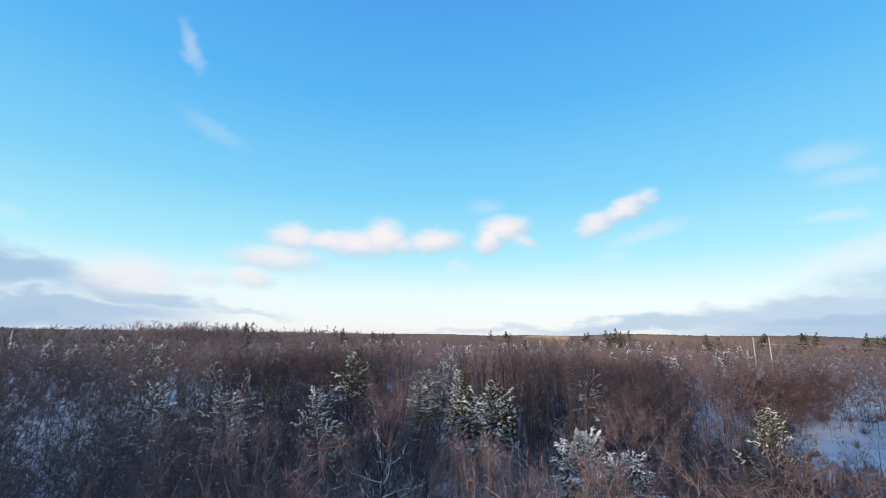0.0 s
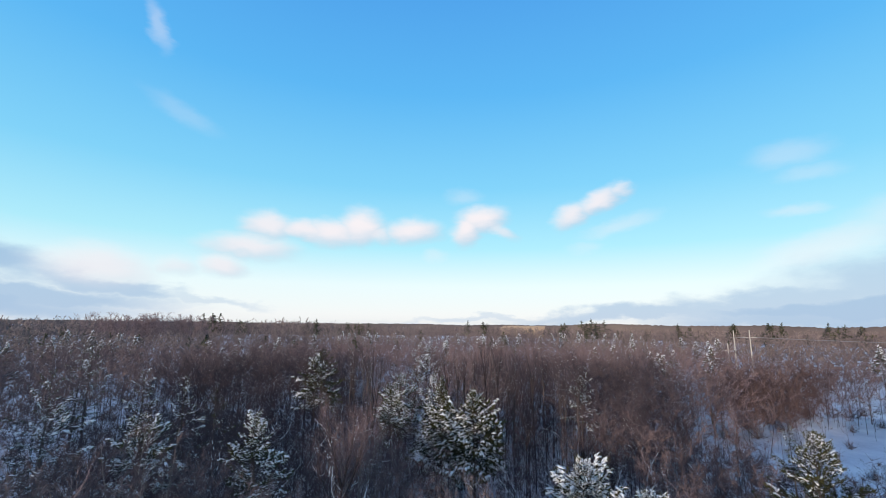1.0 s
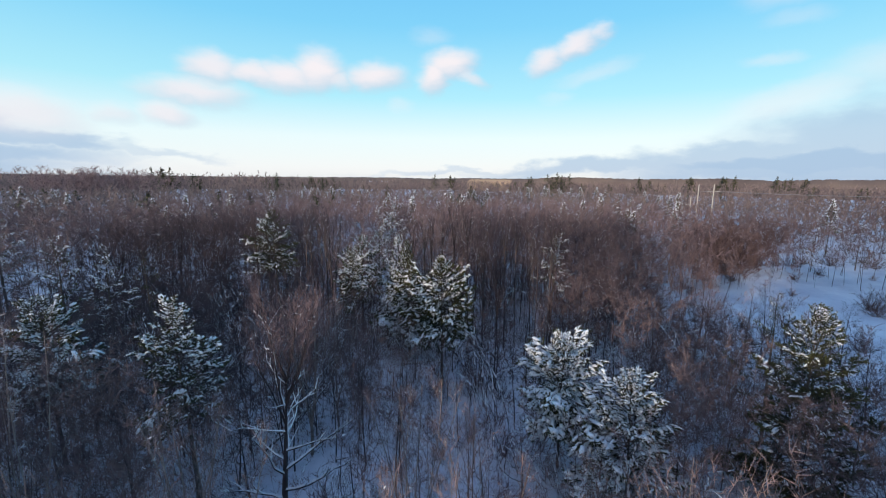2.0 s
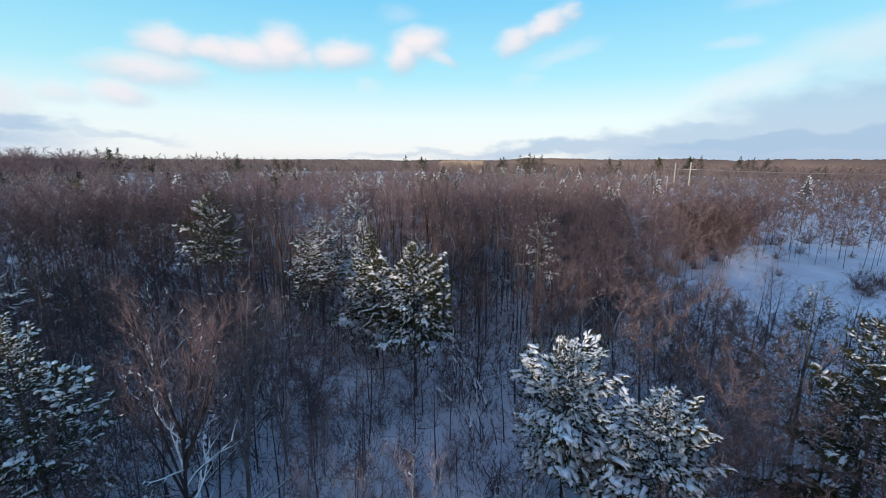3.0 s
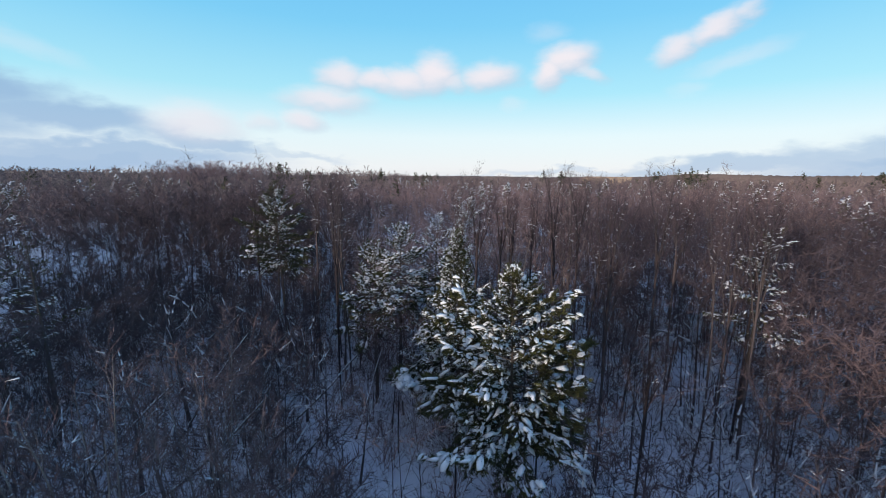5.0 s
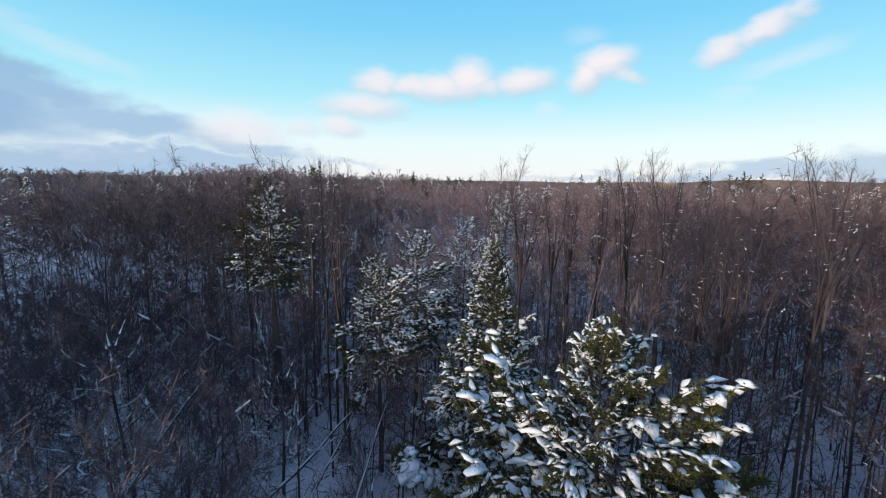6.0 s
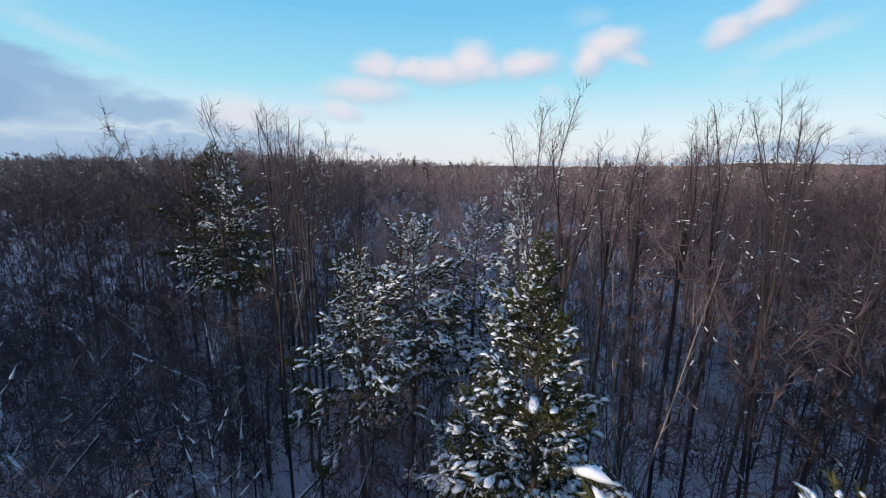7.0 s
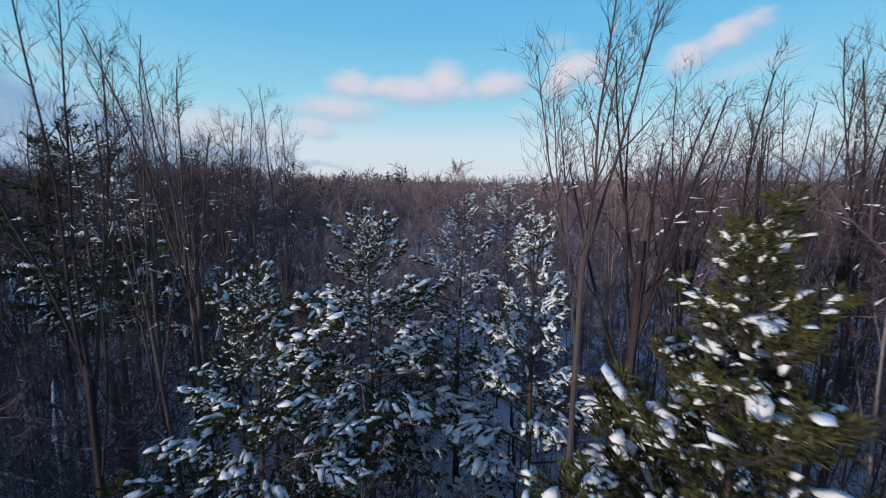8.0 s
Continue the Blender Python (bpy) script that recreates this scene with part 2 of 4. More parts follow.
class Sticks:
    """Gathers tapering sticks: tubes, closed spikes where the far radius is nothing, single slivers where it is below nothing."""

    def __init__(self):
        self.rows = []

    def add(self, p, q, r, s=0.0):
        self.rows.append((*p, *q, r, s))

    def line(self, pts, r, s):
        n = len(pts) - 1
        for k in range(n):
            last = k == n - 1 and s == 0
            self.add(pts[k], pts[k + 1], r + (s - r) * k / n, 0.0 if last else r + (s - r) * (k + 1) / n)

    def arrays(self, sides=3):
        a = np.array(self.rows, dtype=np.float64)
        p, q, r, s = a[:, :3], a[:, 3:6], a[:, 6:7], a[:, 7:8]
        d = q - p
        d /= np.linalg.norm(d, axis=1, keepdims=True) + 1e-9
        ref = np.where(np.abs(d[:, 2:3]) > 0.9, np.array([[1.0, 0, 0]]), np.array([[0, 0, 1.0]]))
        u = np.cross(ref, d)
        u /= np.linalg.norm(u, axis=1, keepdims=True) + 1e-9
        v = np.cross(d, u)
        vs, fs, base = [], [], 0
        ang = [2 * math.pi * k / sides for k in range(sides)]
        form = np.where(s[:, 0] < 0, 2, np.where(s[:, 0] <= 1e-6, 1, 0))
        roll = np.random.default_rng(len(a)).uniform(0, math.pi, (len(a), 1))
        across = u * np.cos(roll) + v * np.sin(roll)
        for flag in (2, 1, 0):
            sel = form == flag
            m = int(sel.sum())
            if not m:
                continue
            if flag == 2:
                vs.append(np.stack([p[sel] - across[sel] * r[sel], p[sel] + across[sel] * r[sel], q[sel]], 1).reshape(-1, 3))
                fs.append(np.arange(3 * m).reshape(-1, 3) + base)
                base += 3 * m
                continue
            ring = np.stack([p[sel] + r[sel] * (u[sel] * math.cos(t) + v[sel] * math.sin(t)) for t in ang], 1)
            if flag:
                block = np.concatenate([ring, q[sel][:, None]], 1)
                pat = [(k, (k + 1) % sides, sides) for k in range(sides)]
            else:
                top = np.stack([q[sel] + s[sel] * (u[sel] * math.cos(t) + v[sel] * math.sin(t)) for t in ang], 1)
                block = np.concatenate([ring, top], 1)
                pat = []
                for k in range(sides):
                    j = (k + 1) % sides
                    pat += [(k, j, sides + j), (k, sides + j, sides + k)]
            w = block.shape[1]
            vs.append(block.reshape(-1, 3))
            f = np.array(pat)[None] + base + (np.arange(m) * w)[:, None, None]
            fs.append(f.reshape(-1, 3))
            base += m * w
        return np.concatenate(vs), np.concatenate(fs)

    def mesh(self, name, sides=3, smooth=False):
        return mesh_of(name, *self.arrays(sides), smooth)


def ico(level=1):
    bm = bmesh.new()
    bmesh.ops.create_icosphere(bm, subdivisions=level, radius=1.0)
    v = np.array([x.co[:] for x in bm.verts])
    f = np.array([[x.index for x in y.verts] for y in bm.faces])
    bm.free()
    return v, f


OCTA = (np.array([(1, 0, 0), (-1, 0, 0), (0, 1, 0), (0, -1, 0), (0, 0, 1), (0, 0, -1)], float),
        np.array([(0, 2, 4), (2, 1, 4), (1, 3, 4), (3, 0, 4), (2, 0, 5), (1, 2, 5), (3, 1, 5), (0, 3, 5)]))
BLOB = {0: OCTA, 1: ico(1), 2: ico(2)}


def unit(v):
    return v / (np.linalg.norm(v) + 1e-9)


def blobs(items, rng, level=2):
    """Lumps of snow: each item has a centre, a long direction, half length, half width and half height."""
    bv, bf = BLOB[level]
    vs, fs, base = [], [], 0
    for c, d, a, b, h in items:
        d = unit(np.array(d, float))
        side = unit(np.cross(np.array([0, 0, 1.0]), d) + 1e-6)
        up = np.cross(d, side)
        ph = rng.uniform(0, 6.28, 3)
        wob = 1 + 0.26 * np.sin(3.6 * bv[:, :1] + ph[0]) + 0.24 * np.sin(4.3 * bv[:, 1:2] + ph[1]) + rng.uniform(-0.17, 0.17, (len(bv), 1))
        low = np.where(bv[:, 2:3] < 0, 0.55, 1.0)
        p = (bv[:, :1] * a * d + bv[:, 1:2] * b * side + bv[:, 2:3] * low * h * up) * wob + np.array(c)
        p[:, 2] -= 0.35 * a * np.maximum(bv[:, 0], 0) ** 2
        vs.append(p)
        fs.append(bf + base)
        base += len(bv)
    return np.concatenate(vs), np.concatenate(fs)


# ---- kinds of trees ----


def bent(rng, p, d, length, n, rise=0.0, wander=0.08):
    pts = [np.array(p, float)]
    d = unit(np.array(d, float))
    for _ in range(n):
        d = unit(d + np.array([0, 0, rise]) + rng.normal(0, wander, 3))
        pts.append(pts[-1] + d * length / n)
    return pts


def along(pts, f):
    f = min(max(f, 0), 0.999) * (len(pts) - 1)
    k = int(f)
    return pts[k] + (pts[k + 1] - pts[k]) * (f - k), unit(pts[k + 1] - pts[k])


def side_way(rng, axis, lift, out=None):
    """A direction at an angle from an axis."""
    r = unit(np.cross(axis, rng.normal(0, 1, 3))) if out is None else out
    return unit(axis * math.cos(lift) + r * math.sin(lift))


def twiggery(rng, twigs, pts, n, length, r, fine, rise=0.25):
    for k in range(n):
        f = 0.25 + 0.75 * (k + rng.random()) / n
        p, ax = along(pts, f)
        d = side_way(rng, ax, rng.uniform(0.5, 1.0))
        d = unit(d + np.array([0, 0, rise]))
        ln = length * rng.uniform(0.6, 1.2) * (1.15 - 0.6 * f)
        q = p + d * ln
        twigs.add(p, q, r * 1.2, -1.0)
        for j in range(fine):
            g = rng.uniform(0.15, 1.0)
            dd = unit(side_way(rng, d, rng.uniform(0.35, 1.0)) + np.array([0, 0, rise * 0.8]))
            a = p + d * ln * g
            twigs.add(a, a + dd * ln * rng.uniform(0.5, 1.0), r * (1.0 if r > 0.01 else 0.9), -1.0)


def snow_on(rng, snow, pts, r, share):
    for a, b in zip(pts[:-1], pts[1:]):
        if rng.random() < share and abs(b[2] - a[2]) < 0.8 * np.linalg.norm(b - a):
            up = np.array([0, 0, r * 0.9])
            for _ in range(2):
                f = rng.uniform(0, 0.75)
                snow.add(a + (b - a) * f + up * 0.8, a + (b - a) * (f + rng.uniform(0.12, 0.3)) + up * 0.8, r * 0.75, r * 0.4)


def make_bare(seed, form, H, mat_twig, label, snowy=0.2):
    """A leafless tree: trunk with its limbs, a crown of twigs and a little snow on the limbs. Forms: pole, vase, tall, spread, snag, oak."""
    rng = np.random.default_rng(seed)
    trunk, limbs, twigs, snow = Sticks(), Sticks(), Sticks(), Sticks()
    stems = []
    if form in ("vase", "tall"):
        fork = H * (rng.uniform(0.14, 0.34) if form == "vase" else rng.uniform(0.56, 0.76))
        base = bent(rng, (0, 0, -0.3), (0, 0, 1), fork + 0.3, 3, 0, 0.03)
        r0 = (0.0085 if form == "vase" else 0.0046) * H
        trunk.line(base, r0, r0 * 0.85)
        n = rng.integers(4, 7)
        for k in range(n):
            az = 6.283 * (k + rng.uniform(-0.3, 0.3)) / n
            tilt = rng.uniform(0.10, 0.30 if form == "vase" else 0.32) if k else 0.05
            d = (math.cos(az) * math.sin(tilt), math.sin(az) * math.sin(tilt), math.cos(tilt))
            start = base[-1] + np.array([0, 0, -rng.uniform(0, 0.25) * fork])
            stems.append((bent(rng, start, d, (H - fork) * rng.uniform(0.8 if form == "vase" else 0.94, 1.04), 7, 0.05, 0.05), r0 * rng.uniform(0.36, 0.52)))
    elif form == "oak":
        stem = bent(rng, (0, 0, -0.3), (0, 0, 1), 0.70 * H, 9, 0.02, 0.02)
        stems.append((stem, 0.0145 * H))
        for k in range(9):
            az, tilt = 0.7 * k + rng.uniform(-0.2, 0.2), rng.uniform(0.15, 0.55)
            d = (math.cos(az) * math.sin(tilt), math.sin(az) * math.sin(tilt), math.cos(tilt))
            stems.append((bent(rng, along(stem, 0.72 + 0.03 * k)[0], d, 0.40 * H * rng.uniform(0.75, 1.0), 7, 0.05, 0.05), 0.0034 * H))
    else:
        lean = rng.normal(0, 0.04, 2)
        stem = bent(rng, (0, 0, -0.3), (lean[0], lean[1], 1), H * {"pole": 0.97, "spread": 0.85, "snag": 0.8}[form], 9, 0.05, 0.03)
        stems.append((stem, H * {"pole": 0.0066, "spread": 0.0085, "snag": 0.0115}[form]))
    for turn, (stem, r) in enumerate(stems):
        limb = form if form != "oak" else ("vase" if turn else "snag")
        trunk.line(stem, r, 0.012)
        n, lo = {"vase": (9, 0.25), "tall": (7, 0.25), "pole": (19, 0.40), "snag": (14, 0.28), "spread": (19, 0.28)}[limb]
        for k in range(n):
            f = lo + (0.97 - lo) * (k + rng.random() * 0.8) / n
            p, ax = along(stem, f)
            az = 2.4 * k + rng.uniform(-0.5, 0.5)
            lift = {"vase": rng.uniform(0.3, 0.7), "tall": rng.uniform(0.35, 0.75), "pole": rng.uniform(0.5, 1.0), "snag": rng.uniform(0.8, 1.35), "spread": rng.uniform(0.75, 1.25)}[limb]
            out = np.array([math.cos(az), math.sin(az), 0])
            d = side_way(rng, ax, lift, out)
            full = {"vase": 0.20, "tall": 0.085, "pole": 0.24, "snag": 0.46, "spread": 0.33}[limb] * H * (0.7 if form == "oak" else 1.0)
            ln = full * rng.uniform(0.7, 1.15) * (1.1 - 0.75 * (f - lo) / (1 - lo))
            pts = bent(rng, p, d, ln, 5, {"snag": 0.09, "spread": 0.10}.get(limb, 0.16), 0.17 if limb == "snag" else 0.11)
            lr = r * (1 - f) * {"snag": 0.44, "tall": 0.5}.get(limb, 0.38) + (0.02 if form == "oak" and not turn else 0.008)
            limbs.line(pts, lr, 0.0)
            m, fine = {"vase": (4, 6), "tall": (5, 5), "pole": (7, 11), "spread": (8, 10), "snag": (3 if form == "oak" else 7, 6)}[limb]
            twiggery(rng, twigs, pts, m, (0.034 if limb == "tall" else 0.062) * H * rng.uniform(0.8, 1.3), 0.0055 if limb == "tall" else 0.0075, fine)
            if form == "oak" and not turn:
                boughs = [(pts, lr)]
                for e in (0.35, 0.6, 0.8):
                    q, way = along(pts, e)
                    boughs.append((bent(rng, q, side_way(rng, way, rng.uniform(0.4, 0.8)), ln * rng.uniform(0.25, 0.5), 4, 0.08, 0.12), lr * 0.6))
                    limbs.line(boughs[-1][0], lr * 0.6, 0.0)
                for line, thick in boughs:
                    lid = [p + np.array([0, 0, thick * 0.6 + 0.012]) for p in line]
                    snow.line(lid[:-1], thick * 0.75 + 0.022, 0.008)
            elif limb == "snag":
                for e in (0.1, 0.38, 0.66):
                    if rng.random() < 0.75:
                        up = np.array([0, 0, lr * 0.7 + 0.015])
                        snow.line([along(pts, e + 0.25 * q * rng.uniform(0.7, 1.0))[0] + up for q in (0, 0.5, 1)], lr * 0.7 + rng.uniform(0.03, 0.06), 0.0)
            snow_on(rng, snow, pts, lr * 1.3 + 0.022, snowy * (1.0 if f < 0.75 else 0.4))
        for k in range(24 if limb in ("pole", "spread") else 4):
            a = np.array(twigs.rows[int(rng.integers(len(twigs.rows)))][:3])
            snow.add(a, a + unit(rng.normal(0, 1, 3) * np.array([1, 1, 0.35])) * rng.uniform(0.10, 0.34), rng.uniform(0.010, 0.026))
        twiggery(rng, twigs, stem[-4:], 6, (0.035 if limb == "tall" else 0.06) * H, 0.0055 if limb == "tall" else 0.0075, 8, 0.5)
    root = new("bare_tree")
    tagged(root, label, "tree", "bare woodland trees")
    v, f = trunk.arrays(4)
    w, g = limbs.arrays(3)
    part("trunk", mesh_of("trunk", np.concatenate([v, w]), np.concatenate([f, g + len(v)]), True), PALE_BARK if form == "vase" else BARK, root)
    tagged(part("crown", twigs.mesh("crown", 3), mat_twig, root), kind="stuff")
    if snow.rows:
        tagged(part("snow_cover", snow.mesh("snow_cover", 4, True), SNOW, root, "thin lines of snow along the limbs"), kind="stuff")
    return root


def pine_branch(seed, rich, heavy):
    """One bough along +x, 1 m long at scale 1: wood, needles, snow meshes."""
    rng = np.random.default_rng(seed)
    wood, needles, lumps, pads = Sticks(), Sticks(), [], []
    axis = bent(rng, (0, 0, 0), (1, 0, -0.12), 1.0, 5, 0.075, 0.07)
    wood.line(axis, 0.016, 0.0)
    n = (9, 14, 19)[rich]
    ends = []
    for k in range(n):
        f = 0.26 + 0.72 * (k + rng.random() * 0.6) / n
        p, ax = along(axis, f)
        s = 1 if k % 2 else -1
        turn = rng.uniform(0.5, 1.1)
        d = unit(ax * math.cos(turn) + np.array([0, s * math.sin(turn), 0]) + np.array([0, 0, rng.uniform(-0.25, 0.5)]))
        ln = rng.uniform(0.20, 0.44) * (1.25 - 0.75 * f)
        wood.add(p, p + d * ln, 0.006)
        ends.append((p, p + d * ln, d))
    p, ax = along(axis, 0.99)
    ends.append((p - ax * 0.15, p, ax))
    for p, q, d in ends:
        tufts = (2, 3, 4)[rich]
        for j in range(tufts):
            c = p + (q - p) * (0.35 + 0.65 * j / (tufts - 1)) + rng.normal(0, 0.012, 3)
            for i in range((7, 9, 15)[rich]):
                w = unit(d * 0.75 + rng.normal(0, 0.55, 3) + np.array([0, 0, 0.15]))
                needles.add(c, c + w * rng.uniform(0.05, 0.105), (0.020, 0.014, 0.0095)[rich], -1.0)
            if rng.random() < heavy * (0.8, 0.62, 0.4)[rich]:
                a = 0.028 + (0.085, 0.080, 0.084)[rich] * (1.25 if heavy > 0.9 else 1.0) * rng.random() ** 1.5
                way = unit(np.array([d[0], d[1], 0]) + rng.normal(0, 0.4, 3)) + np.array([0, 0, -rng.uniform(0.0, 0.7)])
                lumps.append((c + np.array([0, 0, 0.034]), way, a, a * rng.uniform(0.34, 0.58), a * rng.uniform(0.26, 0.4)))
    for k in range({0.12: 0, 0.45: 0, 0.75: (1, 1, 1)[rich], 0.97: (2, 2, 3)[rich]}[heavy]):
        p, q, d = ends[int(rng.integers(len(ends) // 2, len(ends)))]
        a = rng.uniform(0.05, 0.085) * (1.12 if rich == 2 and heavy > 0.9 else 1.0)
        flat_way = unit(np.array([d[0], d[1], -0.15]))
        side = np.array([-flat_way[1], flat_way[0], 0])
        hub = q - flat_way * a * 0.6 + np.array([0, 0, 0.025])
        pads.append((hub, flat_way, a, a * rng.uniform(0.5, 0.8), a * 0.3))
        for fan in rng.uniform(-1.1, 1.1, int(rng.integers(2, 5))):
            w = unit(flat_way + side * fan + np.array([0, 0, -rng.uniform(0.2, 0.8)]))
            reach = a * rng.uniform(0.5, 0.95)
            pads.append((hub + (flat_way * 0.6 + side * fan * 0.7) * a * 0.8 + w * reach * 0.5, w, reach, reach * rng.uniform(0.26, 0.42), reach * 0.26))
    snow = None
    if lumps or pads:
        pieces = [blobs(items, rng, level) for items, level in ((lumps, min(rich, 1)), (pads, 2 if rich == 2 else 1)) if items]
        base, v, f = 0, [], []
        for pv, pf in pieces:
            v.append(pv)
            f.append(pf + base)
            base += len(pv)
        snow = mesh_of("snow_load", np.concatenate(v), np.concatenate(f), True)
    return wood.mesh("bough", 3, True), needles.mesh("needles", 3), snow


BOUGHS = {}
for rich in (2, 1, 0):
    for load, heavy in (("bare", 0.12), ("light", 0.45), ("full", 0.75), ("deep", 0.97)):
        BOUGHS[rich, load] = [pine_branch(100 + 7 * k + int(heavy * 50), rich, heavy) for k in range(3)]


def make_pine(seed, x, y, H, spread, low, loads, rich, label, count=46, shape=0.9):
    """A pine: tapering trunk and boughs in whorls, each with needles and snow; the loads run from the low boughs to the top."""
    rng = np.random.default_rng(seed)
    root = new("pine_tree")
    root.matrix_basis = pose(x, y, 0, 0, 0, rng.uniform(0, 360))
    tagged(root, label, "tree", "snowy pines")
    trunk = Sticks()
    stem = bent(rng, (0, 0, -0.3), (0, 0, 1), H + 0.35, 10, 0.08, 0.012)
    trunk.line(stem, 0.0125 * H, 0.012)
    for k in range(14):
        p, ax = along(stem, rng.uniform(0.12, low + 0.1))
        d = side_way(rng, ax, rng.uniform(1.2, 1.7))
        trunk.line(bent(rng, p, d, rng.uniform(0.5, 0.28 * spread + 0.9), 3, 0.02, 0.15), 0.03, 0.0)
    part("trunk", trunk.mesh("trunk", 6, True), PINE_BARK, root, "dark rough trunk with dead side branches")
    for k in range(count):
        g = (k + rng.random() * 0.5) / count
        f = low + (0.985 - low) * g
        p, ax = along(stem, f)
        rel = (1 - g)
        ln = spread * (0.16 + 0.84 * min(1, rel ** shape) * (1 - 0.35 * max(0, (0.22 - g) / 0.22))) * rng.uniform(0.55, 1.2)
        az = 137.5 * k + rng.uniform(-25, 25)
        ln *= 1 + 0.22 * math.sin(radians(az) * 2 + seed) * math.sin(5 * g + seed)
        pitch = -10 + 66 * g ** 1.6 + rng.uniform(-22, 22)
        load = loads[min(len(loads) - 1, int(max(0.0, g + rng.uniform(-0.3, 0.3)) * len(loads)))]
        wood, needles, snow = BOUGHS[rich, load][int(rng.integers(3))]
        b = part("bough", wood, PINE_BARK, root)
        wide = min(ln, max(ln * 0.75, 1.2))
        b.matrix_basis = pose(*p, 0, -pitch, az) @ Matrix.Diagonal((ln, wide, wide, 1))
        tagged(part("foliage", needles, NEEDLE, b), kind="stuff")
        if snow:
            tagged(part("snow_load", snow, SNOW, b), kind="stuff")
    return root

# ---- the ground and the far distance ----


def path_x(y):
    """The camera's line over the ground; the low, open strip is laid along it."""
    return float(np.interp(y, [-40, 0, 20, 36, 45, 55, 66, 120], [-1.4, -1.4, 0.5, 5, 5.5, 4, 2, 1]))


def relief(x, y):
    return 0.28 * np.sin(x * 0.11 + 1.3) * np.cos(y * 0.09) + 0.16 * np.sin(x * 0.31 + y * 0.23) + 0.05 * np.sin(x * 0.9) * np.sin(y * 0.8 + 0.5)


def in_field(x, y):
    """The open snow field beside the wood."""
    edge = np.interp(y, [50, 58, 66, 76, 86, 92, 110, 118], [75, 63, 54, 49, 53, 70, 100, 112])
    return (y > 50) & (y < 86 + 0.3 * (x - 75)) & (x > edge) & (np.hypot(x, y - 18) < 124)


def in_far_field(x, y):
    r = np.hypot(x, y - 18)
    return (x > 112) & (y > 70) & (r > 146) & (r < 168)


def make_ground():
    n = 150
    s = np.linspace(-1, 1, n)
    w = np.sinh(s * 5.2) / math.sinh(5.2) * 4600
    X, Y = np.meshgrid(w + 10, w + 60)
    fade = np.clip(1 - np.hypot(X, Y - 60) / 400, 0, 1)
    Z = relief(X, Y) * fade
    v = np.stack([X, Y, Z], -1).reshape(-1, 3)
    i = (np.arange(n - 1)[:, None] * n + np.arange(n - 1)[None]).ravel()
    f = np.concatenate([np.stack([i, i + 1, i + n + 1], 1), np.stack([i, i + n + 1, i + n], 1)])
    tagged(part("ground", mesh_of("ground", v, f, True), SNOW_GROUND), "snow-covered woodland ground with shallow dips", "ground", kind="structure")


def make_ridge(name, dist, az0, az1, height, rough, mat, seed, label):
    """A far line of woods as a lumpy bank with a broken top edge."""
    rng = np.random.default_rng(seed)
    n = int((az1 - az0) * 5)
    az = np.radians(np.linspace(az0, az1, n))
    env = height + rough * (np.interp(np.arange(n), np.arange(0, n + 24, 24), rng.uniform(-1, 1, len(np.arange(0, n + 24, 24)))) + 0.5 * rng.uniform(-1, 1, n))
    if az1 - az0 < 300:
        env = env * np.interp(np.minimum(np.arange(n), n - 1 - np.arange(n)), [0, n * 0.09], [0.8, 1.0])
    rings = [(1.0, 0.0), (1.005, 0.7), (1.012, 1.0), (1.12, 0.75), (1.3, 0.0)]
    v = np.concatenate([np.stack([np.sin(az) * dist * k, np.cos(az) * dist * k + 30, env * h - 0.5 + rng.uniform(-0.5, 0.5, n) * rough * (0 < h < 1)], 1) for k, h in rings])
    f = []
    for r in range(len(rings) - 1):
        i = np.arange(n - 1) + r * n
        f += [np.stack([i, i + n, i + n + 1], 1), np.stack([i, i + n + 1, i + 1], 1)]
    tagged(part(name, mesh_of(name, v, np.concatenate(f)), mat), label, "distant woods", kind="structure")


make_ground()
make_ridge("backdrop_woods", 820, -180, 180, 18.0, 3.6, RIDGE, 5, "far brown winter woods along the horizon")
make_ridge("backdrop_slope", 780, 12.5, 19.5, 21.6, 0.4, TAN_SLOPE, 6, "sunlit tan slope on the horizon")
make_ridge("backdrop_rise", 760, 18.5, 84, 25.6, 1.5, RIDGE, 7, "brown wooded rise beyond the open field")
make_ridge("backdrop_hills", 2400, -180, 180, 20, 3.0, RIDGE, 8, "low wooded rise on the horizon")

# ---- far and middle woods, joined ----


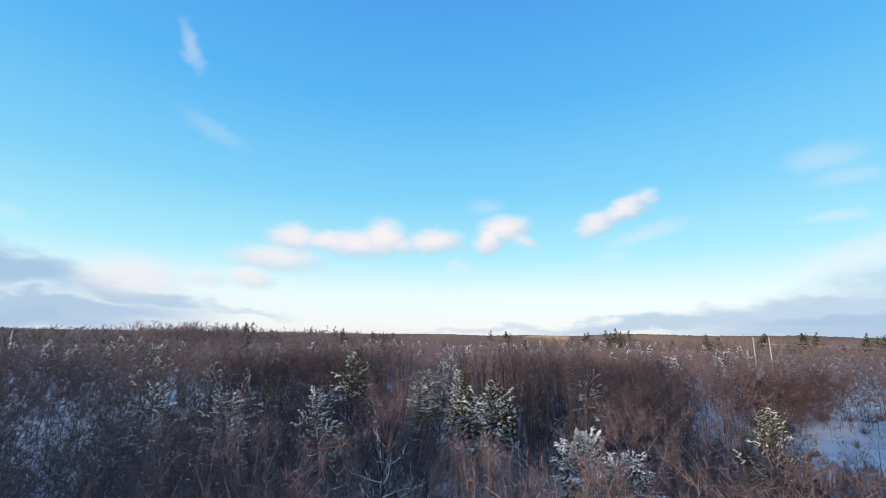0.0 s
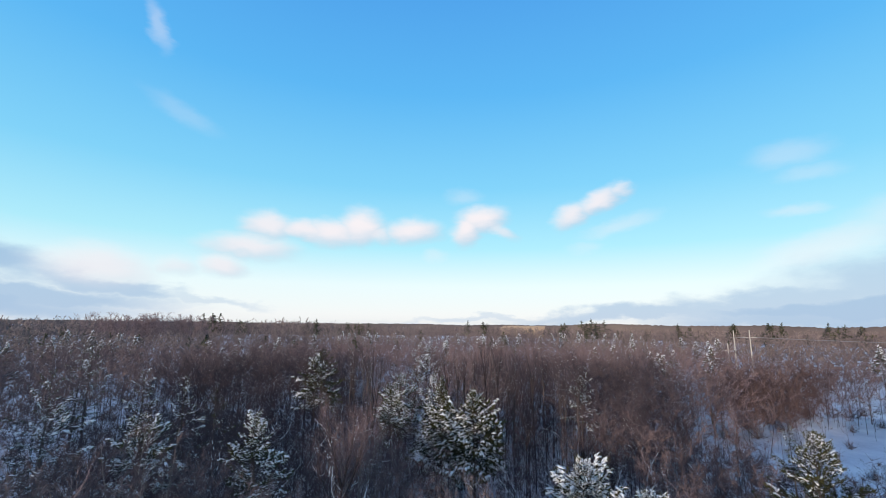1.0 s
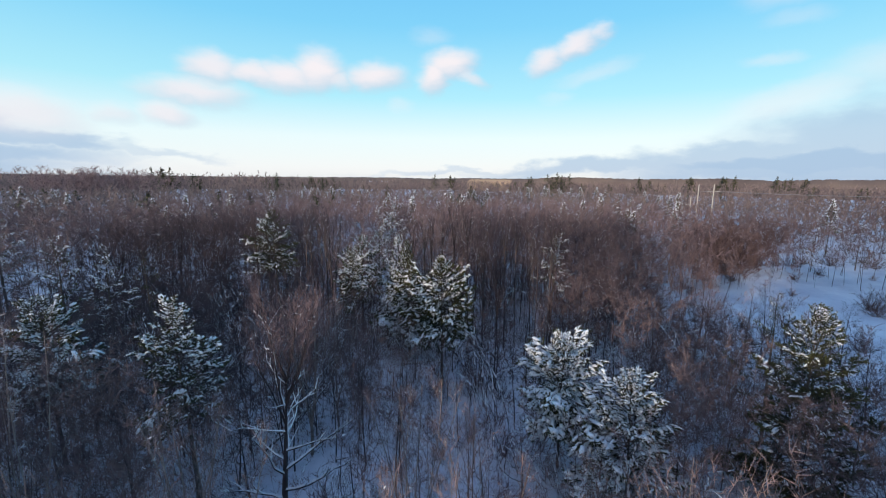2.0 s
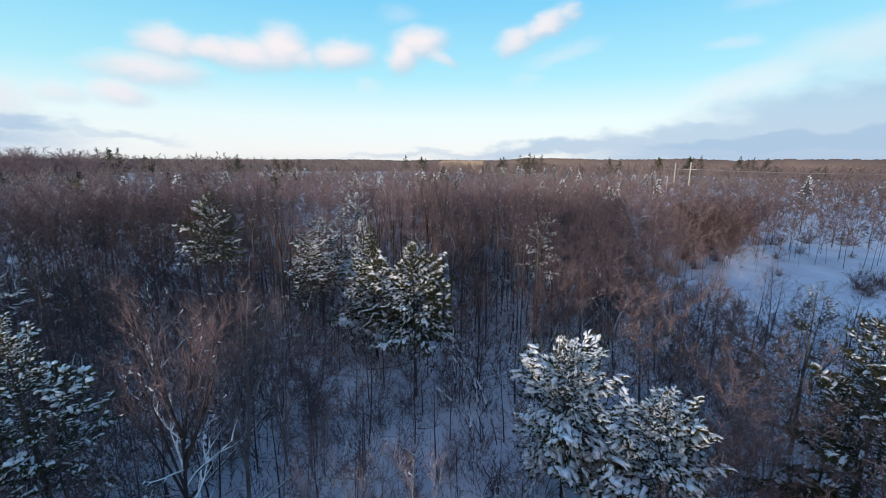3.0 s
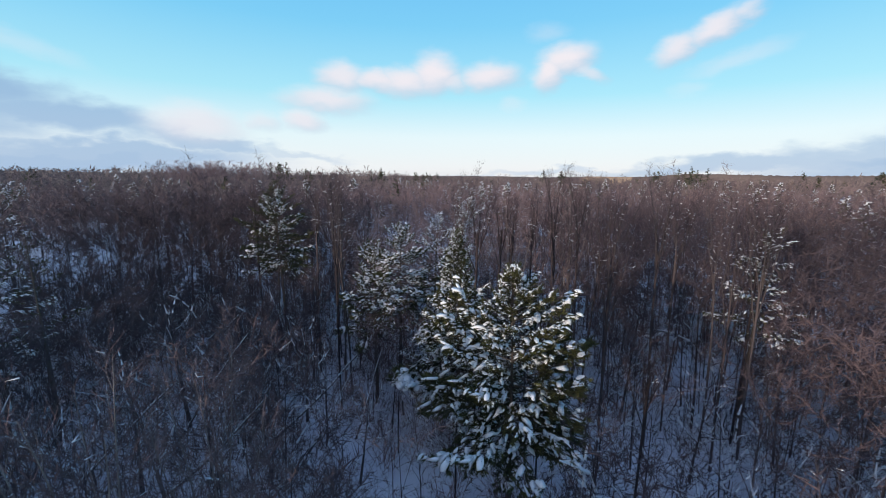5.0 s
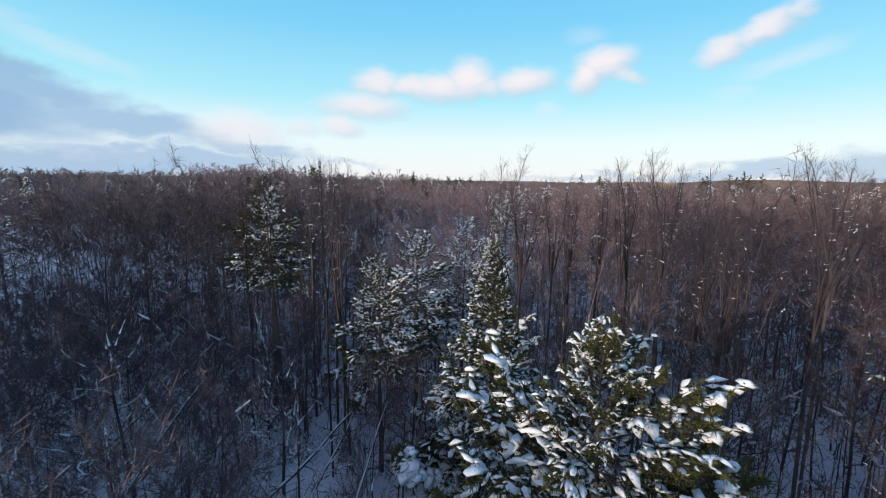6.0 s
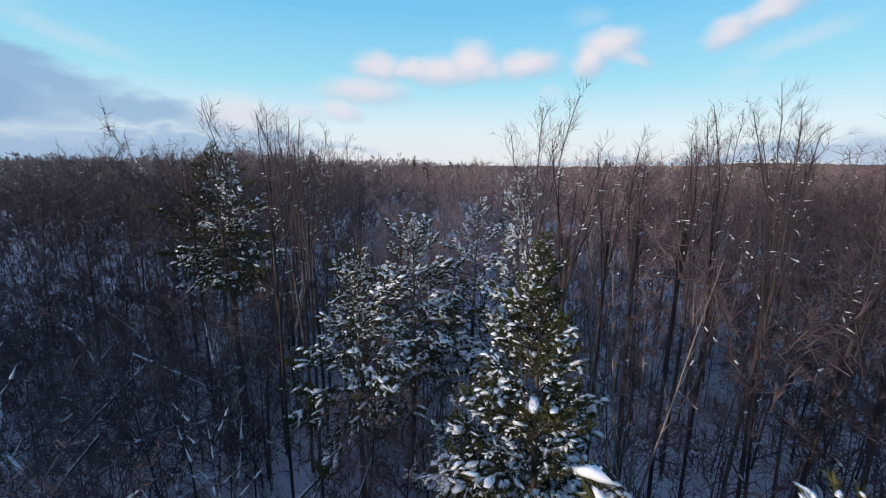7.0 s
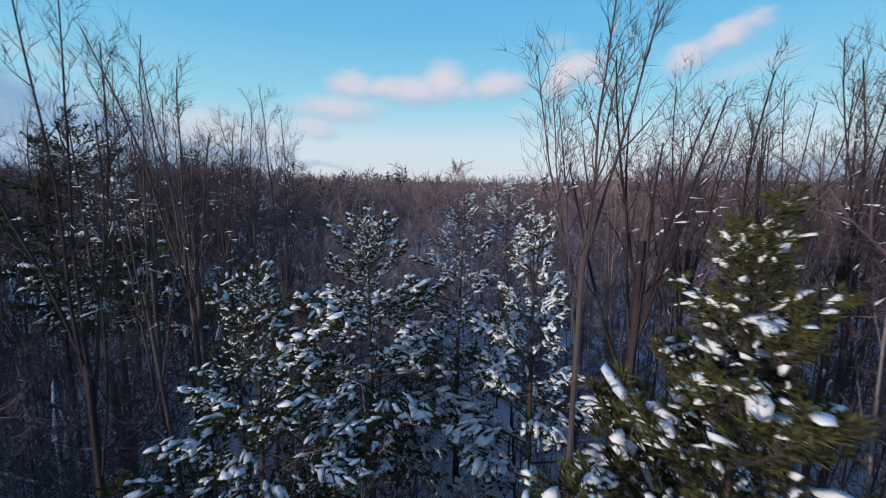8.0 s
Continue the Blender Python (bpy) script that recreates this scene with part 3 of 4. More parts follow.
def simple_tree(rng, H, limbs, sprays, twigs, wide, length=0.05, low=0.45, spread=0.2, girth=0.0045, plain=False):
    """A leafless tree in two parts: trunk with its limbs, and a rounded crown of short twigs in sprays."""
    wood, crown = Sticks(), Sticks()
    lean = rng.normal(0, 0.03 * H, 2)
    trunk = bent(rng, (0, 0, -0.3), (lean[0] / H, lean[1] / H, 1), H * 0.95, 4, 0.04, 0.045)
    if plain:
        wood.add(trunk[0], trunk[-1], girth * H)
    else:
        wood.line(trunk, girth * H, 0.0)
    for k in range(limbs):
        f = low + (0.97 - low) * (k + rng.random()) / limbs
        p, ax = along(trunk, f)
        az, up = 2.4 * k + rng.uniform(-0.6, 0.6), rng.uniform(0.25, 1.15)
        d = np.array([math.cos(az) * math.cos(up), math.sin(az) * math.cos(up), math.sin(up)])
        g = (f - low) / (1 - low)
        ln = spread * H * rng.uniform(0.7, 1.25) * (0.55 + 0.75 * math.sin(min(1.0, g + 0.25) * 2.6))
        pts = bent(rng, p, d, ln, 2, 0.12, 0.15)
        if plain:
            crown.add(pts[0], pts[-1], wide, -1.0)
        else:
            wood.line(pts, girth * H * 0.32 * (1.2 - f), 0.0)
        for j in range(sprays):
            a, ax2 = along(pts, 0.25 + 0.75 * (j + rng.random()) / sprays)
            w = unit(side_way(rng, ax2, rng.uniform(0.3, 1.1)) + np.array([0, 0, 0.2]))
            sl = 0.42 * ln * rng.uniform(0.6, 1.3)
            crown.add(a, a + w * sl, wide * 1.3, -1.0)
            for _ in range(twigs):
                b = a + w * sl * rng.uniform(0.1, 1.0)
                crown.add(b, b + unit(w * 0.5 + rng.normal(0, 0.7, 3) + np.array([0, 0, 0.15])) * length * H * rng.uniform(0.5, 1.4), wide, -1.0)
    return wood.arrays(3), crown.arrays(3)


def simple_pine(rng, H, n, r):
    st = Sticks()
    st.add((0, 0, -0.3), (0, 0, H), 0.012 * H)
    for k in range(n):
        f = 0.32 + 0.66 * (k + rng.random()) / n
        az = rng.uniform(0, 6.28)
        ln = 0.27 * H * (1.08 - f) / 0.7 * rng.uniform(0.7, 1.2)
        d = np.array([math.cos(az), math.sin(az), rng.uniform(-0.1, 0.5)])
        st.add(np.array([0, 0, H * f]), np.array([0, 0, H * f]) + d * ln, r)
        for j in range(2):
            a = np.array([0, 0, H * f]) + d * ln * rng.uniform(0.5, 0.9)
            st.add(a, a + unit(d + rng.normal(0, 0.6, 3)) * ln * 0.5, r * 0.8)
    return st.arrays(3)


def scatter(variants, spots, rng):
    """Joins turned and scaled copies of stick plants into one mesh."""
    vs, fs, base = [], [], 0
    for x, y, h in spots:
        v, f = variants[int(rng.integers(len(variants)))]
        t, s = rng.uniform(0, 6.283), h
        c, n = math.cos(t) * s, math.sin(t) * s
        w = np.stack([v[:, 0] * c - v[:, 1] * n + x, v[:, 0] * n + v[:, 1] * c + y, v[:, 2] * s], 1)
        vs.append(w)
        fs.append(f + base)
        base += len(v)
    return np.concatenate(vs), np.concatenate(fs)


def stand(name, variants, spots, seed, twig_mat, label, category="woods", bark=None):
    """A stand of joined trees with bark on the trunks and another material on the twigs."""
    v, f = scatter([a for a, _ in variants], spots, np.random.default_rng(seed))
    w, g = scatter([b for _, b in variants], spots, np.random.default_rng(seed))
    me = mesh_of(name, np.concatenate([v, w]), np.concatenate([f, g + len(v)]))
    me.materials.append(bark or BARK)
    me.materials.append(twig_mat)
    me.polygons.foreach_set("material_index", np.concatenate([np.zeros(len(f), dtype=np.int32), np.ones(len(g), dtype=np.int32)]))
    return tagged(part(name, me, twig_mat), label, category, kind="stuff")


def darts(rng, x0, x1, y0, y1, gap, keep, tries):
    """Random spots at least a gap apart."""
    cells, out = {}, []
    for _ in range(tries):
        x, y = rng.uniform(x0, x1), rng.uniform(y0, y1)
        if not keep(x, y):
            continue
        i, j = int(x // gap), int(y // gap)
        if any((x - a) ** 2 + (y - b) ** 2 < gap * gap for di in (-1, 0, 1) for dj in (-1, 0, 1) for a, b in cells.get((i + di, j + dj), ())):
            continue
        cells.setdefault((i, j), []).append((x, y))
        out.append((x, y))
    return out


def near_zone(x, y):
    return -16 < y < 104 and abs(x - path_x(y)) < 40 + 0.05 * y


def seen_way(x, y, back=-30):
    a = math.degrees(math.atan2(x - 2, y - back))
    return -56 < a < 60


rng = np.random.default_rng(21)
MID = [simple_tree(np.random.default_rng(300 + k), 17.0, 10, 4, 12, 0.038, 0.06, 0.3, 0.22, 0.0045, True) for k in range(8)]
FAR = [simple_tree(np.random.default_rng(330 + k), 17.0, 6, 2, 2, 0.30, 0.10, 0.3, 0.26, 0.0045, True) for k in range(8)]


def wood_height(x, y, rng):
    low = (0.36 if y > 44 else 0.55) if x > 26 and x > 26 + 0.75 * (y - 52) and y < 72 and x < 150 else 1.0
    if -70 < x < -20 and y < 75:
        low = 0.95
    if x > 66 and y < 125 and math.hypot(x, y - 18) < 150:
        low = 0.45 if math.hypot(x, y - 18) < 124 else 0.9
    # Out of view on the left: trees raised to shade the near wood.
    if x < -24 and y < -0.78 * x:
        low = 1.22
    # Out of view on the right: trees raised to shade the open field.
    if x > 1.25 * y + 6 and y < 30:
        low = 1.2
    return low * rng.uniform(0.76, 1.0)


HOUSES = ((-78, 214), (14, 292))


def by_house(x, y):
    """A gap in the woods in front of each far house."""
    for hx, hy in HOUSES:
        ux, uy = -hx / math.hypot(hx, hy - 10), -(hy - 10) / math.hypot(hx, hy - 10)
        along_way, off = (x - hx) * ux + (y - hy) * uy, abs((x - hx) * uy - (y - hy) * ux)
        if -9 < along_way < 60 and off < 7:
            return True
    return False


def open_land(x, y):
    return by_house(x, y) or bool(in_field(x, y)) or bool(in_far_field(x, y))


HAZE = [simple_tree(np.random.default_rng(345 + k), 17.0, 8, 3, 4, 0.13, 0.075, 0.3, 0.24, 0.0045, True) for k in range(8)]
mid_spots = [(x, y, wood_height(x, y, rng)) for x, y in darts(rng, -130, 140, -20, 185, 3.9, lambda x, y: not near_zone(x, y) and not open_land(x, y) and seen_way(x, y) and math.hypot(x, y - 50) < 128, 22000)]
hump = [(-173 + rng.normal(0, 22), 310 + rng.normal(0, 12), rng.uniform(1.2, 1.55)) for _ in range(90)]


# Zones where the middle woods get darker twigs to stand for shade.
def shaded_ground(x, y):
    return (x < -12 and y < 135) or (x > 26 and y < 86) or (x > 66 and y < 125)


shaded_mid_spots = [p for p in mid_spots if shaded_ground(p[0], p[1])]
lit_mid_spots = [p for p in mid_spots if not shaded_ground(p[0], p[1])]
stand("middle_woods", MID, lit_mid_spots + hump, 22, TWIG, "dense leafless pinkish-brown woods beyond the pines")
stand("middle_woods", MID, shaded_mid_spots, 23, MID_SHADE_TWIG, "dense leafless woods, purplish-brown twigs darkened in colour for shade")
red_stand = [(68 + 34 * t + rng.normal(0, 4.5), 98 + 16 * t + rng.normal(0, 4.0), rng.uniform(0.75, 1.1)) for t in rng.uniform(0, 1, 60)]
ROUND = [simple_tree(np.random.default_rng(370 + k), 12.0, 12, 5, 14, 0.032, 0.075, 0.1, 0.3, 0.004, True) for k in range(4)]
stand("red_thicket", ROUND, red_stand, 34, SHRUB, "rounded dense thicket of red-brown leafless trees beside the snow field")
haze_spots = [(x, y, wood_height(x, y, rng) + 0.15 * noise.noise((x * 0.02, y * 0.02, 3.0))) for x, y in darts(rng, -300, 320, -20, 350, 5.9, lambda x, y: 127 < math.hypot(x, y - 50) < 300 and not open_land(x, y) and seen_way(x, y), 36000)]
stand("wide_woods", HAZE, haze_spots, 24, FAR_TWIG, "leafless pinkish-brown woods in the middle distance")
far_spots = [(x, y, rng.uniform(0.88, 1.04) + (0.2 if x < -0.16 * y else 0.0) + 0.22 * noise.noise((x * 0.012, y * 0.012, 7.0))) for x, y in darts(rng, -760, 800, 40, 860, 11.8, lambda x, y: math.hypot(x, y - 50) > 298 and seen_way(x, y, 0) and math.hypot(x, y) < 830, 16000)]
stand("far_woods", FAR, far_spots, 25, FAR_TWIG, "leafless brown woods stretching to the horizon")
# Woods never in view, added behind the camera to cast long shade.
back_spots = [(x, y, rng.uniform(1.0, 1.25)) for x, y in darts(rng, -150, 110, -150, 30, 6.0, lambda x, y: not near_zone(x, y) and not seen_way(x, y) and math.hypot(x + 1.4, y) > 6, 5000)]
stand("woods_behind", FAR, back_spots, 26, FAR_TWIG, "unseen leafless woods behind the starting point, added to cast shade")

FARPINE = [simple_pine(np.random.default_rng(360 + k), 17.0, 34, 0.3) for k in range(4)]
pine_spots = [(x + rng.normal(0, 9), y + rng.normal(0, 6), h * rng.uniform(0.85, 1.08)) for x, y, h, n in ((-182, 402, 1.75, 6), (-150, 410, 1.5, 3), (-90, 430, 1.5, 4), (198, 468, 1.75, 3), (218, 470, 1.6, 3), (166, 440, 1.6, 3), (420, 470, 1.6, 6), (470, 440, 1.65, 6), (380, 480, 1.5, 5), (330, 500, 1.5, 4), (90, 520, 1.5, 4), (-60, 520, 1.3, 8), (-330, 330, 1.25, 5)) for _ in range(n)]
pine_spots += [(x, y, rng.uniform(0.85, 1.12)) for x, y in darts(rng, -500, 560, 120, 700, 26.0, lambda x, y: seen_way(x, y, 0) and not open_land(x, y) and math.hypot(x, y - 50) > 110 and noise.noise((x * 0.008, y * 0.008, 2.0)) > 0.1, 2500)]
v, f = scatter(FARPINE, pine_spots, rng)
tagged(part("far_pines", mesh_of("far_pines", v, f), NEEDLE), "dark green pines scattered in the far woods", "woods", kind="stuff")


def dusted_pine(rng, H):
    """A pine far off in two parts: boughs, and the snow on them."""
    st, snow = Sticks(), Sticks()
    st.add((0, 0, -0.3), (0, 0, H), 0.012 * H)
    for k in range(70):
        f = 0.4 + 0.58 * (k + rng.random()) / 70
        az = rng.uniform(0, 6.28)
        ln = 0.22 * H * min(1.0, 1.7 * (1.03 - f)) * rng.uniform(0.6, 1.2)
        a = np.array([0, 0, H * f])
        d = np.array([math.cos(az), math.sin(az), rng.uniform(-0.1, 0.5)])
        st.add(a + d * ln * 0.3, a + d * ln, 0.20)
        for _ in range(2):
            b = a + d * ln * rng.uniform(0.5, 0.95) + np.array([0, 0, 0.16])
            snow.add(b, b + unit(d + rng.normal(0, 0.5, 3)) * rng.uniform(0.3, 0.7), rng.uniform(0.06, 0.16))
    return st.arrays(3), snow.arrays(3)


DUSTED = [dusted_pine(np.random.default_rng(380 + k), 16.5) for k in range(4)]
dusted_spots = [(x, y, rng.uniform(0.92, 1.12)) for x, y in darts(rng, -150, 150, 100, 330, 9.0, lambda x, y: seen_way(x, y) and not open_land(x, y) and 102 < math.hypot(x, y - 20) < 310 and noise.noise((x * 0.02, y * 0.016, 6.0)) > 0.2, 1500)]
for piece, mat, name, label, kind in ((0, NEEDLE, "dusted_pines", "groups of far pines among the leafless woods", "woods"), (1, SNOW, "dusted_pine_snow", "white snow dusting the boughs of far pines", "snow")):
    v, f = scatter([p[piece] for p in DUSTED], dusted_spots, np.random.default_rng(33))
    tagged(part(name, mesh_of(name, v, f), mat), label, kind, kind="stuff")

# ---- pines with snow ----
WHITE = "snow-laden green pine with white clumps on its boughs, standing in snow"
SPARSE = "sparse dark pine with light snow on thin boughs"
PINES = [
    # seed, x, y, height, spread, lowest bough, loads, detail, label, boughs, shape
    (1, 4.2, 68.5, 15.2, 4.6, 0.2, ("deep", "deep", "full", "full", "light", "light"), 2, "tall sunlit green pine heavily loaded with white snow clumps", 160, 1.1),
    (2, 7.2, 60.5, 14.0, 4.3, 0.42, ("light", "full", "full", "full", "full"), 2, WHITE, 104, 0.5),
    (3, 14.4, 45.8, 10.6, 4.4, 0.40, ("deep",), 1, WHITE, 104, 0.42),
    (4, 16.9, 40.4, 10.0, 4.2, 0.28, ("deep",), 1, WHITE, 100, 0.5),
    (5, 29.2, 39.4, 14.5, 5.2, 0.1, ("bare", "bare", "light", "light"), 1, "broad dark green pine with patches of snow", 118, 0.6),
    (6, -11.9, 44.4, 15.3, 3.3, 0.5, ("light", "full", "full"), 1, "tall pine with a snowy top and bare lower limbs", 70, 0.5),
    (7, -2.9, 73.4, 13.4, 3.2, 0.5, ("light", "light", "full", "light"), 1, WHITE, 76, 0.5),
    (8, -2.0, 78.6, 14.2, 4.2, 0.45, ("light", "deep", "full", "full"), 1, WHITE, 74, 0.6),
    (9, 0.6, 85.4, 15.0, 4.2, 0.3, ("deep",), 0, WHITE, 52, 0.65),
    (10, 3.6, 78.5, 14.8, 4.0, 0.2, ("deep",), 1, WHITE, 68, 0.7),
    (11, 3.4, 105.2, 15.6, 4.6, 0.3, ("deep",), 0, WHITE, 50, 0.65),
    (12, -16.0, 83.1, 17.2, 4.6, 0.5, ("full", "deep"), 1, "tall pine with snow-dusted crown and long bare trunk", 56, 0.7),
    (13, -15.0, 122.0, 14.8, 3.4, 0.3, ("light", "full"), 0, SPARSE, 31, 0.8),
    (14, 24.7, 71.6, 15.6, 3.2, 0.55, ("full", "deep", "full"), 0, "tall pine with a small snowy crown on a bare trunk", 40, 0.6),
    (15, -24.6, 51.5, 13.6, 4.6, 0.45, ("deep", "full"), 1, WHITE, 60, 0.5),
    (34, -28.7, 66.4, 15.6, 2.6, 0.35, ("deep", "full"), 0, WHITE, 44, 0.5),
    (35, 13.9, 38.8, 6.6, 2.2, 0.2, ("deep", "deep"), 1, "small snow-laden pine below taller ones", 36, 0.7),
    (36, 112.0, 108.0, 9.5, 3.2, 0.25, ("light", "full"), 0, "snow-dusted pine at the far edge of an open field", 36, 0.6),
    (37, 126.0, 108.0, 12.0, 3.8, 0.15, ("bare", "bare", "light"), 0, "dark green pine at the far edge of an open field", 48, 0.7),
    (38, 134.0, 105.0, 11.0, 3.4, 0.2, ("bare", "light"), 0, "dark green pine at the far edge of an open field", 40, 0.7),
    (16, -24.4, 66.3, 15.0, 2.6, 0.5, ("light", "bare"), 0, SPARSE, 24, 0.8),
    (17, 33.8, 46.2, 13.4, 4.0, 0.2, ("bare", "light"), 0, "dark pine with a little snow beside an open field", 34, 0.8),
    (18, -14.2, 81.0, 18.3, 3.3, 0.55, ("bare",), 1, "tall dark pine without snow rising over bare trees", 70, 0.6),
    (19, 1.0, 120.0, 15.8, 4.4, 0.3, ("deep",), 0, WHITE, 46, 0.65),
    (20, -31.9, 49.5, 15.2, 4.2, 0.35, ("deep",), 0, WHITE, 34, 0.7),
    (21, 1.6, 72.0, 9.2, 2.4, 0.25, ("deep", "full"), 1, WHITE, 40, 0.7),
    (22, -40.0, 110.0, 17.3, 3.8, 0.4, ("light", "full"), 0, WHITE, 31, 0.7),
    (23, 60.0, 104.0, 15.3, 3.6, 0.4, ("light",), 0, SPARSE, 27, 0.8),
    (24, -41.0, 62.0, 16.8, 4.6, 0.3, ("full", "deep", "light"), 0, WHITE, 36, 0.7),
    (25, -52.0, 84.0, 17.8, 4.6, 0.3, ("full", "deep", "light"), 0, WHITE, 36, 0.7),
    (26, -60.0, 93.0, 18.3, 4.2, 0.3, ("light", "full"), 0, WHITE, 36, 0.7),
    (27, -36.0, 71.0, 16.3, 3.8, 0.3, ("light", "full"), 0, WHITE, 33, 0.7),
    (28, -20.0, 101.5, 16.8, 3.6, 0.45, ("full", "full"), 0, WHITE, 33, 0.7),
    (29, 5.0, 136.0, 16.4, 4.6, 0.3, ("deep",), 0, WHITE, 44, 0.65),
    (30, 44.0, 110.0, 16.8, 4.0, 0.3, ("light", "full"), 0, WHITE, 31, 0.8),
    (31, 56.0, 118.0, 17.3, 4.0, 0.3, ("light", "full"), 0, WHITE, 31, 0.8),
    (32, 66.0, 126.0, 16.8, 4.0, 0.3, ("light", "full"), 0, WHITE, 31, 0.8),
    (33, 36.0, 128.0, 17.3, 4.0, 0.3, ("light", "full"), 0, WHITE, 31, 0.8),
]
for row in PINES:
    make_pine(*row)

# ---- bare trees that can be told apart ----
POLE = "slender leafless tree with grey-brown bark standing in snow"
VASE = "leafless tree of many steep pale stems rising like a vase"
WIDE = "leafless spreading tree with snow lying along its limbs"
KINDS = {"pole": [make_bare(40 + k, "pole", 16.0, TWIG if k % 3 else DARK_SHADE_TWIG, POLE, 0.5) for k in range(6)],
         # Pole trees again, with deep-wood shade put into the twig colour.
         "dusk": [make_bare(50 + k, "pole", 16.0, DARK_SHADE_TWIG, "slender leafless tree, twigs darkened in colour for deep-wood shade", 0.5) for k in range(4)],
         "vase": [make_bare(60 + k, "vase", 16.0, TWIG, VASE, 0.35) for k in range(4)],
         "fan": [make_bare(66, "vase", 16.0, DARK_SHADE_TWIG, "leafless tree of steep pale stems with dark fine twigs", 0.3)],
         "tall": [make_bare(70 + k, "tall", 19.0, DARK_SHADE_TWIG, "tall leafless tree with a few forked stems rising above the wood", 0.15) for k in range(5)],
         "snag": [make_bare(90 + k, "snag", 13.0, TWIG, "thick bare tree with heavy snow along its forked limbs", 0.5) for k in range(3)],
         "oak": [make_bare(97, "oak", 17.0, TWIG, "thick forked tree with snow-lined limbs under fine upper twigs", 0.6)],
         "spread": [make_bare(80 + k, "spread", 16.0, DARK_SHADE_TWIG, WIDE, 0.5) for k in range(3)]}
NAMED_TREES = [
    ("tall", 3.7, 73.6, 19.6), ("tall", 4.9, 74.0, 19.6), ("tall", 7.9, 75.0, 19.3), ("tall", 9.4, 75.0, 19.7), ("tall", 12.1, 75.0, 20.2), ("tall", 13.6, 76.4, 19.6), 
    ("tall", -5.6, 72.2, 19.5), ("tall", -5.4, 74.4, 19.6), ("tall", -6.7, 76.6, 19.5), ("tall", -7.6, 77.5, 19.8), ("tall", -9.8, 78.5, 19.5), 
    ("tall", -17.0, 81.4, 19.7), ("tall", -10.4, 85.8, 19.7), ("tall", 14.8, 72.0, 18.4), ("tall", 16.8, 68.5, 19.5), ("tall", 21.0, 68.0, 19.5),
    ("tall", 13.6, 68.0, 18.2), ("tall", 12.0, 81.0, 19.5), 
    ("tall", -6.2, 79.5, 19.2), ("tall", -9.0, 82.2, 19.3), ("tall", 6.9, 76.4, 19.4), ("tall", 11.6, 77.4, 19.9), ("tall", 13.6, 73.4, 19.4),
    ("fan", 7.0, 70.7, 16.0), ("oak", -5.8, 41.2, 17.0), ("snag", 10.2, 42.5, 8.5), ("snag", 12.8, 65.2, 8.0), ("snag", -20.5, 57.5, 12.0), ("snag", 27.0, 54.5, 10.0), ("snag", -11.0, 63.5, 10.5), ("snag", -4.6, 66.4, 9.0), ("snag", -7.6, 70.0, 10.0), ("snag", -1.6, 63.8, 8.0), ("snag", -14.5, 62.0, 10.5), ("snag", 19.0, 66.5, 9.5), ("snag", 16.0, 57.5, 9.0), ("snag", 19.5, 36.0, 8.5), ("snag", -16.5, 69.0, 12.0), ("vase", -1.2, 28.5, 14.5), ("vase", -10.5, 26.0, 17.0), ("vase", -5.5, 50.5, 15.5), ("vase", -3.5, 53.5, 14.0), ("vase", 3.5, 26.0, 16.0),
    ("vase", -20.0, 33.0, 16.0), ("vase", 1.5, 27.0, 16.5), ("vase", 7.0, 24.5, 16.5), ("vase", -6.0, 30.5, 16.0), ("vase", -13.5, 22.5, 17.0), ("vase", 4.6, 31.0, 15.0), ("vase", -8.5, 36.0, 15.0), ("vase", 2.0, 36.0, 14.5), ("vase", -17.0, 37.5, 17.0), ("vase", -25.0, 27.0, 15.5), ("tall", 21.5, 70.5, 20.0), ("tall", 23.0, 68.6, 20.4), ("tall", 19.6, 72.4, 19.8), ("tall", 24.2, 71.5, 20.2), ("vase", 9.0, 88.0, 18.0), ("vase", 14.5, 84.0, 18.0), ("pole", 36.5, 56.5, 13.0), ("spread", 33.0, 60.0, 11.5), ("spread", 40.0, 62.0, 11.5), ("spread", 24.0, 50.0, 9.5), ("spread", 21.0, 54.0, 9.5), ("spread", 52.0, 55.0, 9.0), ("spread", 58.0, 58.5, 9.5), ("spread", 47.0, 50.0, 9.0), ("pole", 50.0, 62.0, 11.0), ("spread", 64.0, 54.0, 9.0), ("pole", 46.0, 68.0, 12.5), ("spread", 72.0, 52.0, 9.0), ("pole", 43.0, 58.0, 11.0), ("spread", 36.9, 48.9, 14.8), ("spread", 47.6, 68.8, 10.5), ("spread", 42.0, 44.0, 12.0), ("spread", 53.0, 64.0, 10.0),
]
SNAGS = [(x, y) for kind, x, y, _ in NAMED_TREES if kind in ("snag", "oak")]


def open_floor(x, y):
    """Where snow shows between the trunks."""
    strip = abs(x - path_x(y)) < 4.5 and 30 < y < 72
    east = 6 < x < 34 and 46 + 0.3 * x < y < 88
    west = -20 < x < -3 and 56 < y < 70
    south = -10 < x < 1 and 32 < y < 50
    gaps = noise.noise((x * 0.13, y * 0.13, 4.0))
    return (south and gaps > -0.2) or (strip and gaps > -0.3) or (east and gaps > -0.1) or (west and gaps > 0.12)


def by_snag(x, y):
    return any(abs(x - a) < (4.5 if b < 42 else 2.8) and (-9.0 if b < 45 else -2.8) < y - b < 2.5 for a, b in SNAGS)


taken = [(r[1], r[2], 0.75 * r[4]) for r in PINES] + [(x, y, 3.2 if kind in ("snag", "oak") else 1.8) for kind, x, y, _ in NAMED_TREES]
uses = {k: [[] for _ in v] for k, v in KINDS.items()}
